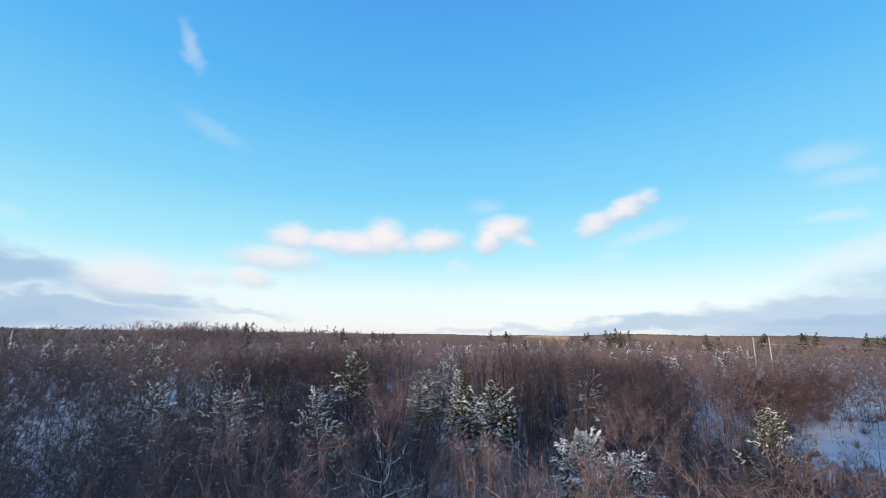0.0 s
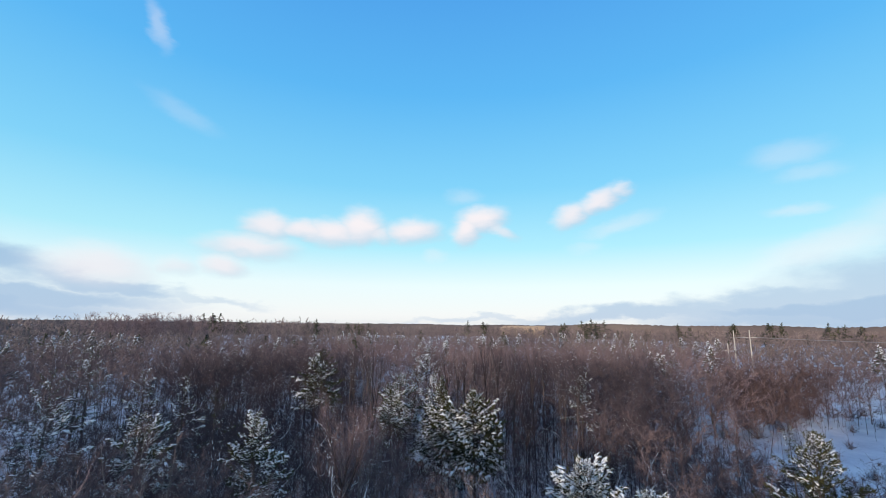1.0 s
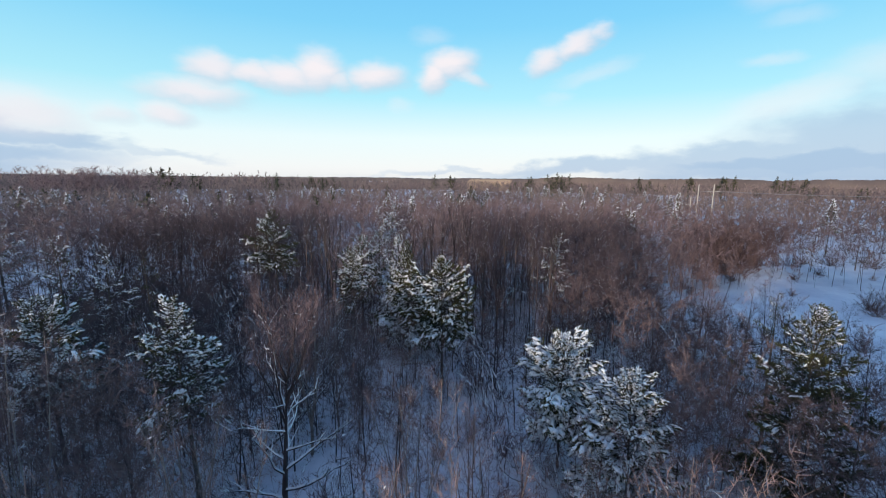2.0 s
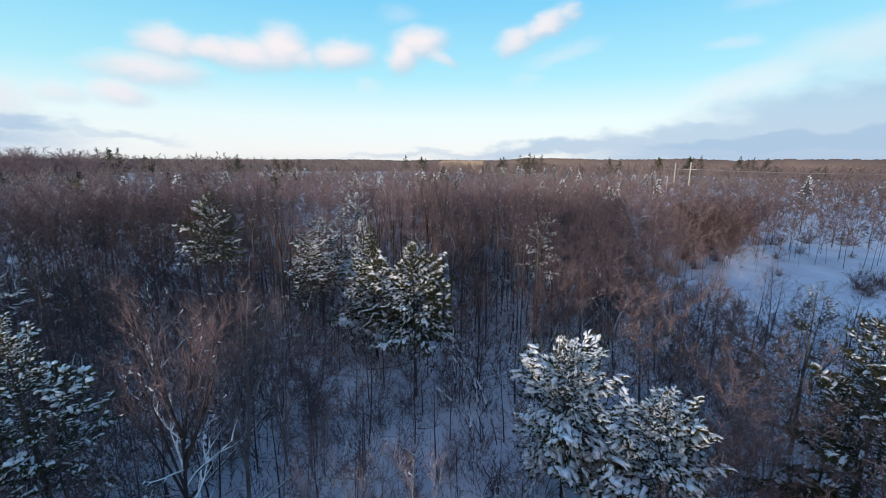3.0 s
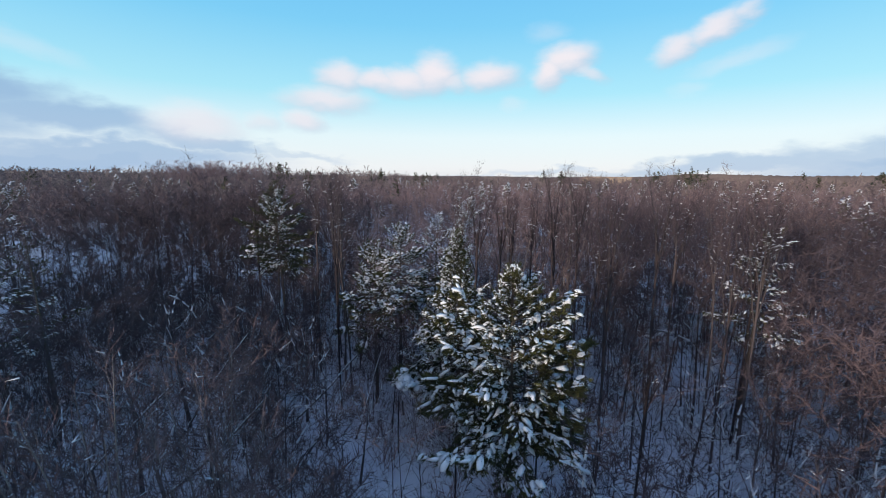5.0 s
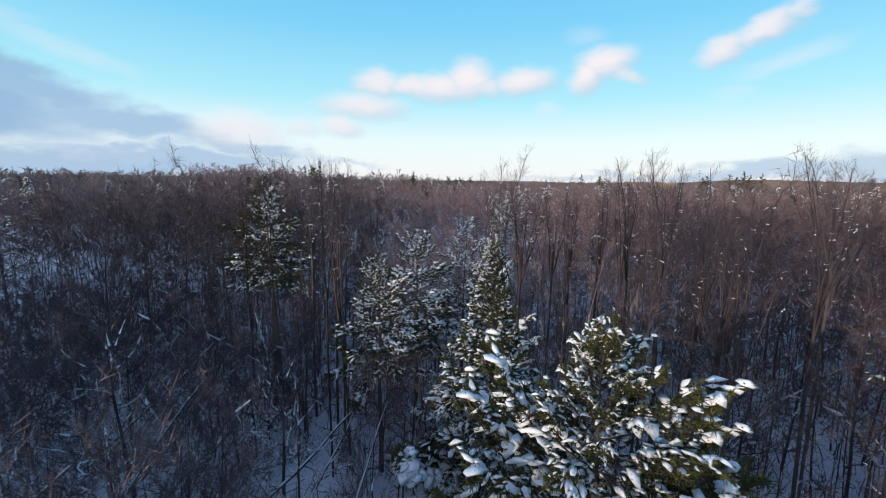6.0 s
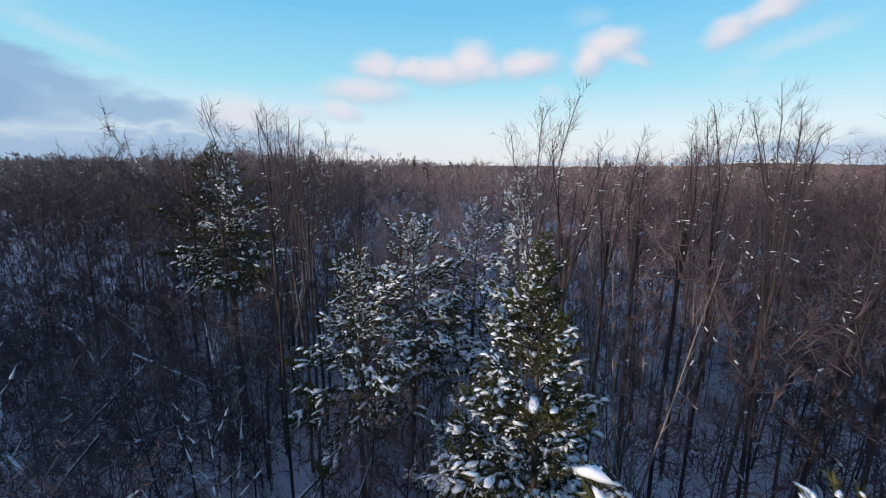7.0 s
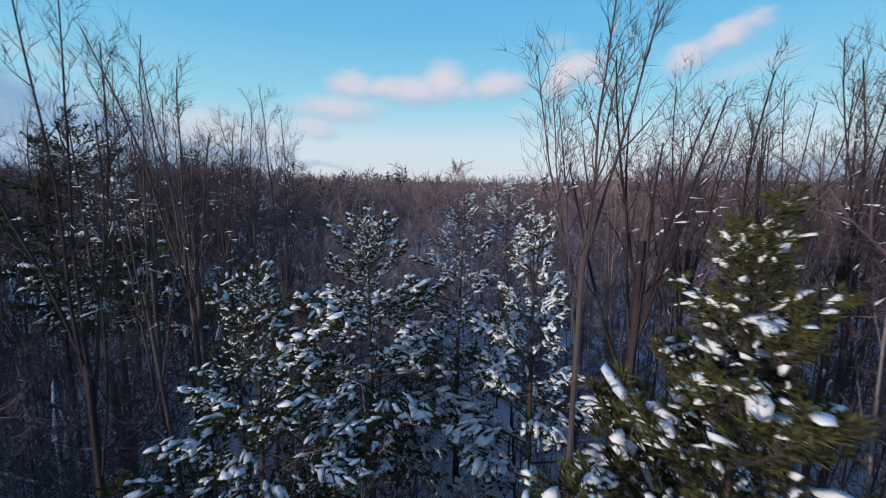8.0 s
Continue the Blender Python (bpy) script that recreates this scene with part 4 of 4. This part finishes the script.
rng = np.random.default_rng(9)


def settle(kind, x, y, h):
    k = int(rng.integers(len(KINDS[kind])))
    s = h / {"tall": 19.0, "snag": 13.0, "oak": 17.0}.get(kind, 16.0)
    fat = s * rng.uniform(0.92, 1.12) * (0.8 if kind == "fan" else 1.0)
    uses[kind][k].append(pose(x, y, float(relief(x, y)), 0, 0, rng.uniform(0, 360)) @ Matrix.Diagonal((fat, fat, s, 1)))


def thicket_edge(x, y):
    """Low growth towards the open field."""
    return x > 26 and x > 26 + 0.75 * (y - 52) and 30 < y < 80


def stand_height(x, y, rng):
    """How tall the wood stands at a spot: low along the strip and on the west side, tall in the east."""
    d = x - path_x(y)
    if thicket_edge(x, y):
        return rng.uniform(7.5, 10.5) if y < 44 else rng.uniform(4.5, 7.5)
    # Unseen stand beside the start, added this tall to throw shade on the field.
    if x > 1.25 * y + 6 and y < 30:
        return rng.uniform(17.0, 20.0)
    # Unseen stand on the west, this tall to keep sun off the left wood.
    if x < -18 and y < -0.8 * x - 2:
        return rng.uniform(16.0, 19.0)
    if y < 6:
        return rng.uniform(9.0, 14.0)
    if y < 24:
        return rng.uniform(12.0, 15.5)
    if y < 46:
        return rng.uniform(8.0, 11.5) if abs(d) < 20 else rng.uniform(10.0, 14.0)
    if y > 84:
        return rng.uniform(10.5, 13.5) if -14 < x < 9 else rng.uniform(14.5, 17.8)
    if d < 4:
        return rng.uniform(7.5, 10.5) if d > -8 else rng.uniform(8.5, 12.0)
    return rng.uniform(8.5, 11.0) if d < 8 else rng.uniform(11.0, 14.0) if y < 72 else rng.uniform(12.5, 16.2)


def free_spot(x, y):
    if not near_zone(x, y) or open_land(x, y):
        return False
    return all((x - a) ** 2 + (y - b) ** 2 > r * r for a, b, r in taken)


for row in NAMED_TREES:
    settle(*row)
spots = darts(rng, -46, 52, 6, 104, 4.5, free_spot, 7000)
rng.shuffle(spots)
for x, y in spots[:220]:
    d = abs(x - path_x(y))
    h = stand_height(x, y, rng)
    if d < 5 and 34 < y < 70 and rng.random() < 0.55:
        continue
    if y < 45 and 6 < x < 24 and rng.random() < 0.5:
        continue
    if 4 < x < 12.5 and 54 < y < 69:
        continue
    if 8 < x < 24 and 40 < y < 71:
        settle("tall", x, y, h)
        continue
    # Poles inside the wood take the copy coloured as shaded.
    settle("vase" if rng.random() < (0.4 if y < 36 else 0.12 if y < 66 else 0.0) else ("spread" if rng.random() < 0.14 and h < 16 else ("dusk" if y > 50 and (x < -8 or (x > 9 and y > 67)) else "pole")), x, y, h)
for kind, protos in KINDS.items():
    for proto, places in zip(protos, uses[kind]):
        for m in places[1:]:
            copy_thing(proto, m)
        if places:
            proto.matrix_basis = places[0]

# ---- thin undergrowth between the trees ----
THIN = [simple_tree(np.random.default_rng(400 + k), 8.0, 8, 3, 8, 0.018, 0.075, 0.22, 0.24, 0.0035) for k in range(6)]
thin_spots = [(x, y, rng.uniform(0.5, 1.25)) for x, y in darts(rng, -48, 54, 20, 100, 3.6, lambda x, y: near_zone(x, y) and not open_land(x, y) and (abs(x - path_x(y)) > 3 or noise.noise((x * 0.15, y * 0.15, 5.0)) > -0.1) and not by_snag(x, y) and not open_floor(x, y), 30000)]
# Saplings farther in get darker twigs that stand for the wood's shade.
for near, mat, label in ((True, TWIG, "thin leafless saplings standing in the snow"), (False, DARK_SHADE_TWIG, "thin leafless saplings, the deep wood's shade put into their colour")):
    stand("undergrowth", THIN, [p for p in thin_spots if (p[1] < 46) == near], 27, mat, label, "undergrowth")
FILL = [simple_tree(np.random.default_rng(430 + k), 16.0, 11, 5, 16, 0.024, 0.054, 0.30, 0.24, 0.0035) for k in range(10)]
fill_spots = [(x, y, stand_height(x, y, rng) / 16.0) for x, y in darts(rng, -46, 52, 0, 108, 2.5, lambda x, y: near_zone(x, y) and not open_land(x, y) and (abs(x - path_x(y)) > 3.0 or y > 78) and (abs(x - path_x(y)) > 10 or not 28 < y < 52 or noise.noise((x * 0.15, y * 0.15, 18.0)) > 0.0) and not (5 < x < 21 and 42 < y < 72) and not open_floor(x, y) and not by_snag(x, y) and all((x - a) ** 2 + (y - b) ** 2 > max(2.0, r) ** 2 for a, b, r in taken), 46000)]


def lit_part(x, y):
    """The part coloured as less shaded than the dark stand round it."""
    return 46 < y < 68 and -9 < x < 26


LIGHT_FILL = [simple_tree(np.random.default_rng(440 + k), 16.0, 11, 6, 18, 0.016, 0.05, 0.30, 0.24, 0.0035) for k in range(8)]
# Same trees by zone: each zone's twig colour carries its light or shade.
STANDS = [(FILL, DARK_SHADE_TWIG, "close-standing slender leafless trees, darkened in colour for the wood's shade", lambda x, y: 46 < y <= 74 and not lit_part(x, y)),
          (FILL, MID_SHADE_TWIG, "slender mauve-brown leafless trees among the pines", lambda x, y: y <= 46 or lit_part(x, y)),
          (LIGHT_FILL, DARK_SHADE_TWIG, "close-standing leafless trees beyond the pines, shade put into their colour", lambda x, y: 74 < y < (95 if x < 0 else 86) and not -9 <= x <= 8),
          (LIGHT_FILL, MID_SHADE_TWIG, "close-standing leafless trees far into the wood, half shade in their colour", lambda x, y: (y >= 95 and x < -9) or (y >= 86 and x > 14)),
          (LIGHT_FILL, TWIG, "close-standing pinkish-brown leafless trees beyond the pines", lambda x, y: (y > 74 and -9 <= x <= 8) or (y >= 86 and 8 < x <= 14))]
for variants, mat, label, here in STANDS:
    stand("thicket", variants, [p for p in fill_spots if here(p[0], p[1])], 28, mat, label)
SLIM = [simple_tree(np.random.default_rng(480 + k), 10.0, 9, 4, 10, 0.010, 0.055, 0.45, 0.2, 0.0075) for k in range(8)]
slim_spots = [(x, y, rng.uniform(0.65, 1.15)) for x, y in darts(rng, -30, 38, 32, 90, 2.3, lambda x, y: near_zone(x, y) and not open_land(x, y) and not by_snag(x, y) and abs(x - path_x(y)) > 1.6 and (open_floor(x, y) or abs(x - path_x(y)) < 16) and noise.noise((x * 0.11, y * 0.11, 15.0)) > -0.2 and all((x - a) ** 2 + (y - b) ** 2 > r * r for a, b, r in taken), 9000)]
stand("slim_trees", SLIM, slim_spots, 35, MID_SHADE_TWIG, "slim young leafless trees with dark trunks standing in snow")
DENSE = [simple_tree(np.random.default_rng(490 + k), 7.0, 8, 4, 12, 0.022, 0.085, 0.12, 0.32, 0.004) for k in range(6)]
dense_spots = [(x, y, rng.uniform(0.65, 1.3)) for x, y in darts(rng, -46, 52, 26, 112, 2.25, lambda x, y: near_zone(x, y) and not open_land(x, y) and not open_floor(x, y) and not by_snag(x, y) and abs(x - path_x(y)) > 3 and (x < path_x(y) - 5.5 or x > path_x(y) + 10 or y > 66 or noise.noise((x * 0.17, y * 0.17, 8.0)) > 0.1) and (y > 50 or noise.noise((x * 0.14, y * 0.14, 8.0)) > (0.4 if abs(x) < 14 else 0.1 if x > 0 else -0.05)) and all((x - a) ** 2 + (y - b) ** 2 > 5 for a, b, _ in taken), 11000)]
# Shade between the farther trunks is coloured into the undergrowth.
for near, mat, label in ((True, TWIG, "dense brown leafless undergrowth between the trunks"), (False, DARK_SHADE_TWIG, "dense leafless undergrowth between the trunks, shade put into its colour")):
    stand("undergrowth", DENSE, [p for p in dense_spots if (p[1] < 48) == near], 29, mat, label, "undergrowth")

BRUSHY = []
for k in range(5):
    rg, st = np.random.default_rng(450 + k), Sticks()
    for _ in range(66):
        a = np.array([rg.normal(0, 0.5), rg.normal(0, 0.5), rg.uniform(-0.1, 1.3)])
        w = unit(np.array([rg.normal(0, 0.6), rg.normal(0, 0.6), rg.uniform(0.3, 1.2)]))
        st.add(a, a + w * rg.uniform(0.5, 1.1), 0.018, -1.0)
    BRUSHY.append(st.arrays(3))
brush_places = [(x, y, rng.uniform(0.7, 1.5)) for x, y in darts(rng, -46, 52, 22, 92, 2.2, lambda x, y: near_zone(x, y) and not open_land(x, y) and noise.noise((x * 0.2, y * 0.2, 9.0)) > (0.0 if 45 < y < 68 and abs(x - 6) < 22 else -0.45) and not by_snag(x, y) and not open_floor(x, y), 40000)]
# Farther brush is darkened by its twig colour, as shade.
for near, mat, label in ((True, TWIG, "low leafless brush poking through the snow"), (False, DARK_SHADE_TWIG, "low leafless brush of the deep wood, darkened in colour as shade")):
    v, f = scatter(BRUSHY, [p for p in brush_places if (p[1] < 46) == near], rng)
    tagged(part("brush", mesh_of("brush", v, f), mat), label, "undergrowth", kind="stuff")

# ---- bowed saplings with snow lying on them ----
BOWED = []
for k in range(6):
    rg, wood, snow = np.random.default_rng(470 + k), Sticks(), Sticks()
    for _ in range(5):
        az = rg.uniform(0, 6.283)
        pts = bent(rg, (rg.normal(0, 0.4), rg.normal(0, 0.4), -0.1), (0.35 * math.cos(az), 0.35 * math.sin(az), 1), rg.uniform(3.0, 5.5), 7, -0.13, 0.12)
        wood.line(pts, 0.026, 0.0)
        twiggery(rg, wood, pts, 6, 0.9, 0.009, 3, 0.1)
        for a, b in zip(pts[2:-1], pts[3:]):
            if rg.random() < 0.85:
                up = np.array([0, 0, 0.022])
                snow.add(a + up, a + (b - a) * rg.uniform(0.5, 1.0) + up, rg.uniform(0.028, 0.062), 0.018)
    BOWED.append((wood.arrays(3), snow.arrays(3)))
bowed_spots = [(x, y, rng.uniform(0.75, 1.3)) for x, y in darts(rng, -34, 42, 30, 84, 2.6, lambda x, y: near_zone(x, y) and not open_land(x, y) and noise.noise((x * 0.1, y * 0.1, 12.0)) > (-0.05 if x < 2 else -0.3), 6000)]
bowed_spots += [(x, y, rng.uniform(1.5, 2.2)) for x, y in darts(rng, -24, 34, 52, 84, 3.6, lambda x, y: (8 < x < 33 or -23 < x < -4) and not open_land(x, y) and all((x - a) ** 2 + (y - b) ** 2 > r * r for a, b, r in taken), 400)[:60]]
for piece, mat, name, label, kind in ((0, DARK_SHADE_TWIG, "bowed_saplings", "thin dark saplings bowed over under snow", "undergrowth"), (1, SNOW, "sapling_snow", "white lines of snow lying along bowed saplings", "snow")):
    v, f = scatter([b[piece] for b in BOWED], bowed_spots, np.random.default_rng(31))
    tagged(part(name, mesh_of(name, v, f), mat), label, kind, kind="stuff")

# ---- power line poles ----


def make_pole(x, y, H, arm, label):
    """A wooden line pole with a crossarm, insulators and a brace."""
    root = new("utility_pole")
    tagged(root, label, "pole", "power line poles")
    root.matrix_basis = pose(x, y, 0, 0, 0, -38)
    shaft = Sticks()
    shaft.line([np.array([0, 0, k * H / 4 - 0.3 * (k == 0)]) for k in range(5)], 0.26, 0.18)
    part("shaft", shaft.mesh("shaft", 10, True), WOODPOLE, root)
    if arm:
        beam = Sticks()
        beam.add((-arm, -0.2, H - 2.6), (arm, -0.2, H - 2.6), 0.12, 0.12)
        part("crossarm", beam.mesh("crossarm", 6, True), WOODPOLE, root)
        for s in (-1, 1):
            brace = Sticks()
            brace.add((s * arm * 0.6, -0.2, H - 2.6), (0, -0.1, H - 4.2), 0.04, 0.04)
            part("brace", brace.mesh("brace", 5, True), METAL, root)
            ins = Sticks()
            ins.line([np.array([s * arm * 0.92, -0.2, H - 2.5 + k * 0.1]) for k in range(5)], 0.10, 0.05)
            part("insulator", ins.mesh("insulator", 6, True), METAL, root)
    return root


LINE = "tall weathered wooden power line pole with a crossarm"
make_pole(122.5, 155.0, 21.8, 2.0, LINE)
make_pole(119.1, 158.4, 21.6, 0.0, LINE)
make_pole(117.5, 159.9, 16.8, 1.6, "shorter weathered wooden pole beside the power line")
make_pole(-147.0, 143.0, 20.5, 2.0, LINE)
make_pole(-139.5, 146.0, 20.5, 2.0, LINE)


def make_wire(a, b, sag, label):
    w = Sticks()
    pts = [np.array([a[0] + (b[0] - a[0]) * t, a[1] + (b[1] - a[1]) * t, a[2] + (b[2] - a[2]) * t - 4 * sag * t * (1 - t)]) for t in [k / 16 for k in range(17)]]
    w.line(pts, 0.035, 0.035)
    tagged(part("power_wire", w.mesh("power_wire", 4), METAL), label, "cable", "power wires")


for off in (-1.6, 1.6):
    make_wire((122.5 + off, 155.0, 19.3), (330.0 + off, 150.0, 19.5), 2.0, "thin sagging wire strung from a wooden pole")
    make_wire((119.1 + off, 158.4, 19.1), (122.5 + off, 155.0, 19.3), 0.1, "thin short wire between two wooden poles")

# ---- far houses under snow ----


def make_house(x, y, turn, w, d, wall_h, roof_h):
    root = new("house")
    tagged(root, "small distant house with a snow-covered gable roof among trees", "house", "far houses")
    root.matrix_basis = pose(x, y, 0, 0, 0, turn)
    bm = bmesh.new()
    bmesh.ops.create_cube(bm, size=1.0, matrix=Matrix.Translation((0, 0, wall_h / 2)) @ Matrix.Diagonal((w, d, wall_h, 1)))
    top = [bm.verts.new((s * w / 2, 0, wall_h + roof_h)) for s in (-1, 1)]
    for s, t in ((-1, top[0]), (1, top[1])):
        pair = [bm.verts.new((s * w / 2, e * d / 2, wall_h)) for e in (-1, 1)]
        bm.faces.new((pair[0], pair[1], t))
    me = bpy.data.meshes.new("wall")
    bm.to_mesh(me)
    bm.free()
    part("wall", me, SIDING, root)
    for s in (-1, 1):
        bm = bmesh.new()
        slope = math.atan2(roof_h, d / 2)
        ln = math.hypot(roof_h, d / 2) + 0.4
        m = Matrix.Translation((0, s * (d / 4 + 0.1), wall_h + roof_h / 2 + 0.05)) @ Matrix.Rotation(-s * slope, 4, "X") @ Matrix.Diagonal((w + 0.8, ln, 0.28, 1))
        bmesh.ops.create_cube(bm, size=1.0, matrix=m)
        bmesh.ops.bevel(bm, geom=bm.edges[:], offset=0.08, segments=2, affect="EDGES")
        me = bpy.data.meshes.new("roof")
        bm.to_mesh(me)
        bm.free()
        part("roof", me, SNOW, root, "thick snow on a sloping roof")
    for k in range(3):
        bm = bmesh.new()
        bmesh.ops.create_cube(bm, size=1.0, matrix=Matrix.Translation((-w / 3 + k * w / 3, -d / 2 - 0.03, wall_h * 0.55)) @ Matrix.Diagonal((1.1, 0.1, 1.3, 1)))
        me = bpy.data.meshes.new("window")
        bm.to_mesh(me)
        bm.free()
        part("window", me, METAL, root)


make_house(-78, 214, 20, 9, 7, 5.6, 2.8)
make_house(14, 292, -10, 13, 8, 5.0, 2.6)

# ---- shrubs of the field and brush below the pines ----


def make_shrub(seed, stems, H, spread, mat, label):
    rng = np.random.default_rng(seed)
    st = Sticks()
    for k in range(stems):
        az, tilt = rng.uniform(0, 6.283), rng.uniform(0.05, 1.0)
        d = np.array([math.cos(az) * math.sin(tilt) * spread, math.sin(az) * math.sin(tilt) * spread, math.cos(tilt)])
        base = np.array([rng.normal(0, 0.25 * spread), rng.normal(0, 0.25 * spread), -0.1])
        pts = bent(rng, base, d, H * rng.uniform(0.6, 1.1), 3, 0.08, 0.15)
        st.line(pts, 0.018, 0.0)
        for j in range(16):
            p, ax = along(pts, rng.uniform(0.3, 1.0))
            st.add(p, p + side_way(rng, ax, rng.uniform(0.3, 0.9)) * rng.uniform(0.25, 0.6) * H * 0.4, 0.012, -1.0)
    root = new("shrub")
    tagged(root, label, "shrub", "winter shrubs")
    tagged(part("crown", st.mesh("crown", 3), mat, root), kind="stuff")
    return root


RED = "rounded leafless red-brown shrub in an open snow field"
BRUSH = "low tangled leafless shrub standing in snow"
reds = [make_shrub(500 + k, 60, 2.6, 1.5, SHRUB, RED) for k in range(2)]
browns = [make_shrub(510 + k, 22, 2.0, 1.2, TWIG, BRUSH) for k in range(3)]
rng = np.random.default_rng(77)
red_spots = [(90, 78, 1.7), (94, 76, 1.5), (87, 75, 1.2), (97, 79, 1.3), (64, 92, 1.0), (72, 96, 1.1), (82, 101, 1.0), (92, 112, 1.3), (101, 114, 1.2), (110, 116, 1.2), (120, 117, 1.0), (70, 72, 0.7), (118, 98, 0.6), (58, 84, 0.9), (76, 64, 0.8), (66, 97, 1.5), (77, 104, 1.7), (86, 108, 1.6), (104, 117, 1.9), (114, 115, 1.8), (126, 114, 1.7), (134, 110, 1.8), (60, 66, 1.1), (66, 62, 1.2), (72, 60, 1.1), (80, 60, 1.2), (57, 72, 1.2), (55, 78, 1.3), (98, 100, 0.7), (84, 88, 0.6), (110, 104, 0.8)]
for k, (x, y, s) in enumerate(red_spots[2:]):
    copy_thing(reds[k % 2], pose(x, y, float(relief(x, y)), 0, 0, rng.uniform(0, 360)) @ Matrix.Scale(s, 4))
for ob, (x, y, s) in zip(reds, red_spots):
    ob.matrix_basis = pose(x, y, float(relief(x, y)), 0, 0, 0) @ Matrix.Scale(s, 4)
brush_spots = darts(rng, -14, 26, 38, 82, 2.6, lambda x, y: not open_land(x, y) and abs(x - path_x(y)) < 14, 600)[:90]
for k, (x, y) in enumerate(brush_spots[3:]):
    copy_thing(browns[k % 3], pose(x, y, float(relief(x, y)), 0, 0, rng.uniform(0, 360)) @ Matrix.Scale(rng.uniform(0.7, 1.7), 4))
for ob, (x, y) in zip(browns, brush_spots):
    ob.matrix_basis = pose(x, y, float(relief(x, y)))

# ---- leaning and fallen trunks under snow ----


def make_log(x, y, z, turn, tilt, length, r):
    root = new("leaning_trunk")
    tagged(root, "broken leaning tree trunk with snow along its upper side", "dead trunk", "leaning trunks")
    root.matrix_basis = pose(x, y, z, 0, -tilt, turn)
    rng = np.random.default_rng(int(abs(x * 10 + y)))
    pts = bent(rng, (0, 0, 0), (1, 0, 0), length, 6, 0.0, 0.05)
    w, s = Sticks(), Sticks()
    w.line(pts, r, r * 0.4)
    for k in range(5):
        p, ax = along(pts, rng.uniform(0.3, 0.95))
        w.line(bent(rng, p, side_way(rng, ax, rng.uniform(0.6, 1.1)), rng.uniform(0.6, 1.8), 3, 0.05, 0.15), r * 0.4, 0.0)
    s.line([q + np.array([0, 0, r * 0.75]) for q in pts[1:]], r * 0.85, r * 0.35)
    part("trunk", w.mesh("trunk", 6, True), BARK, root)
    part("snow_cover", s.mesh("snow_cover", 6, True), SNOW, root)


for row in ((-9.5, 51.0, 0.2, 40, 24, 8.0, 0.09), (13.0, 58.5, 0.2, 120, 42, 9.0, 0.08), (-13.0, 60.0, 0.2, 20, 38, 9.0, 0.09),
            (-6.0, 66.0, 0.2, 60, 40, 8.0, 0.08), (-9.0, 67.5, 0.2, 30, 46, 8.5, 0.09), (-3.2, 68.0, 0.2, 75, 50, 7.0, 0.08), (-15.5, 66.0, 0.2, 35, 52, 9.0, 0.08), (10.5, 68.0, 0.2, 150, 36, 8.0, 0.10), (13.5, 70.5, 0.2, 140, 30, 9.0, 0.10), (-17.5, 58.0, 0.2, 45, 48, 9.5, 0.09), (22.0, 46.0, 0.2, 70, 34, 9.0, 0.09), (-21.0, 70.0, 0.2, 50, 42, 10.0, 0.09), (3.0, 66.5, 0.2, -10, 4, 5.0, 0.10)):
    make_log(*row)
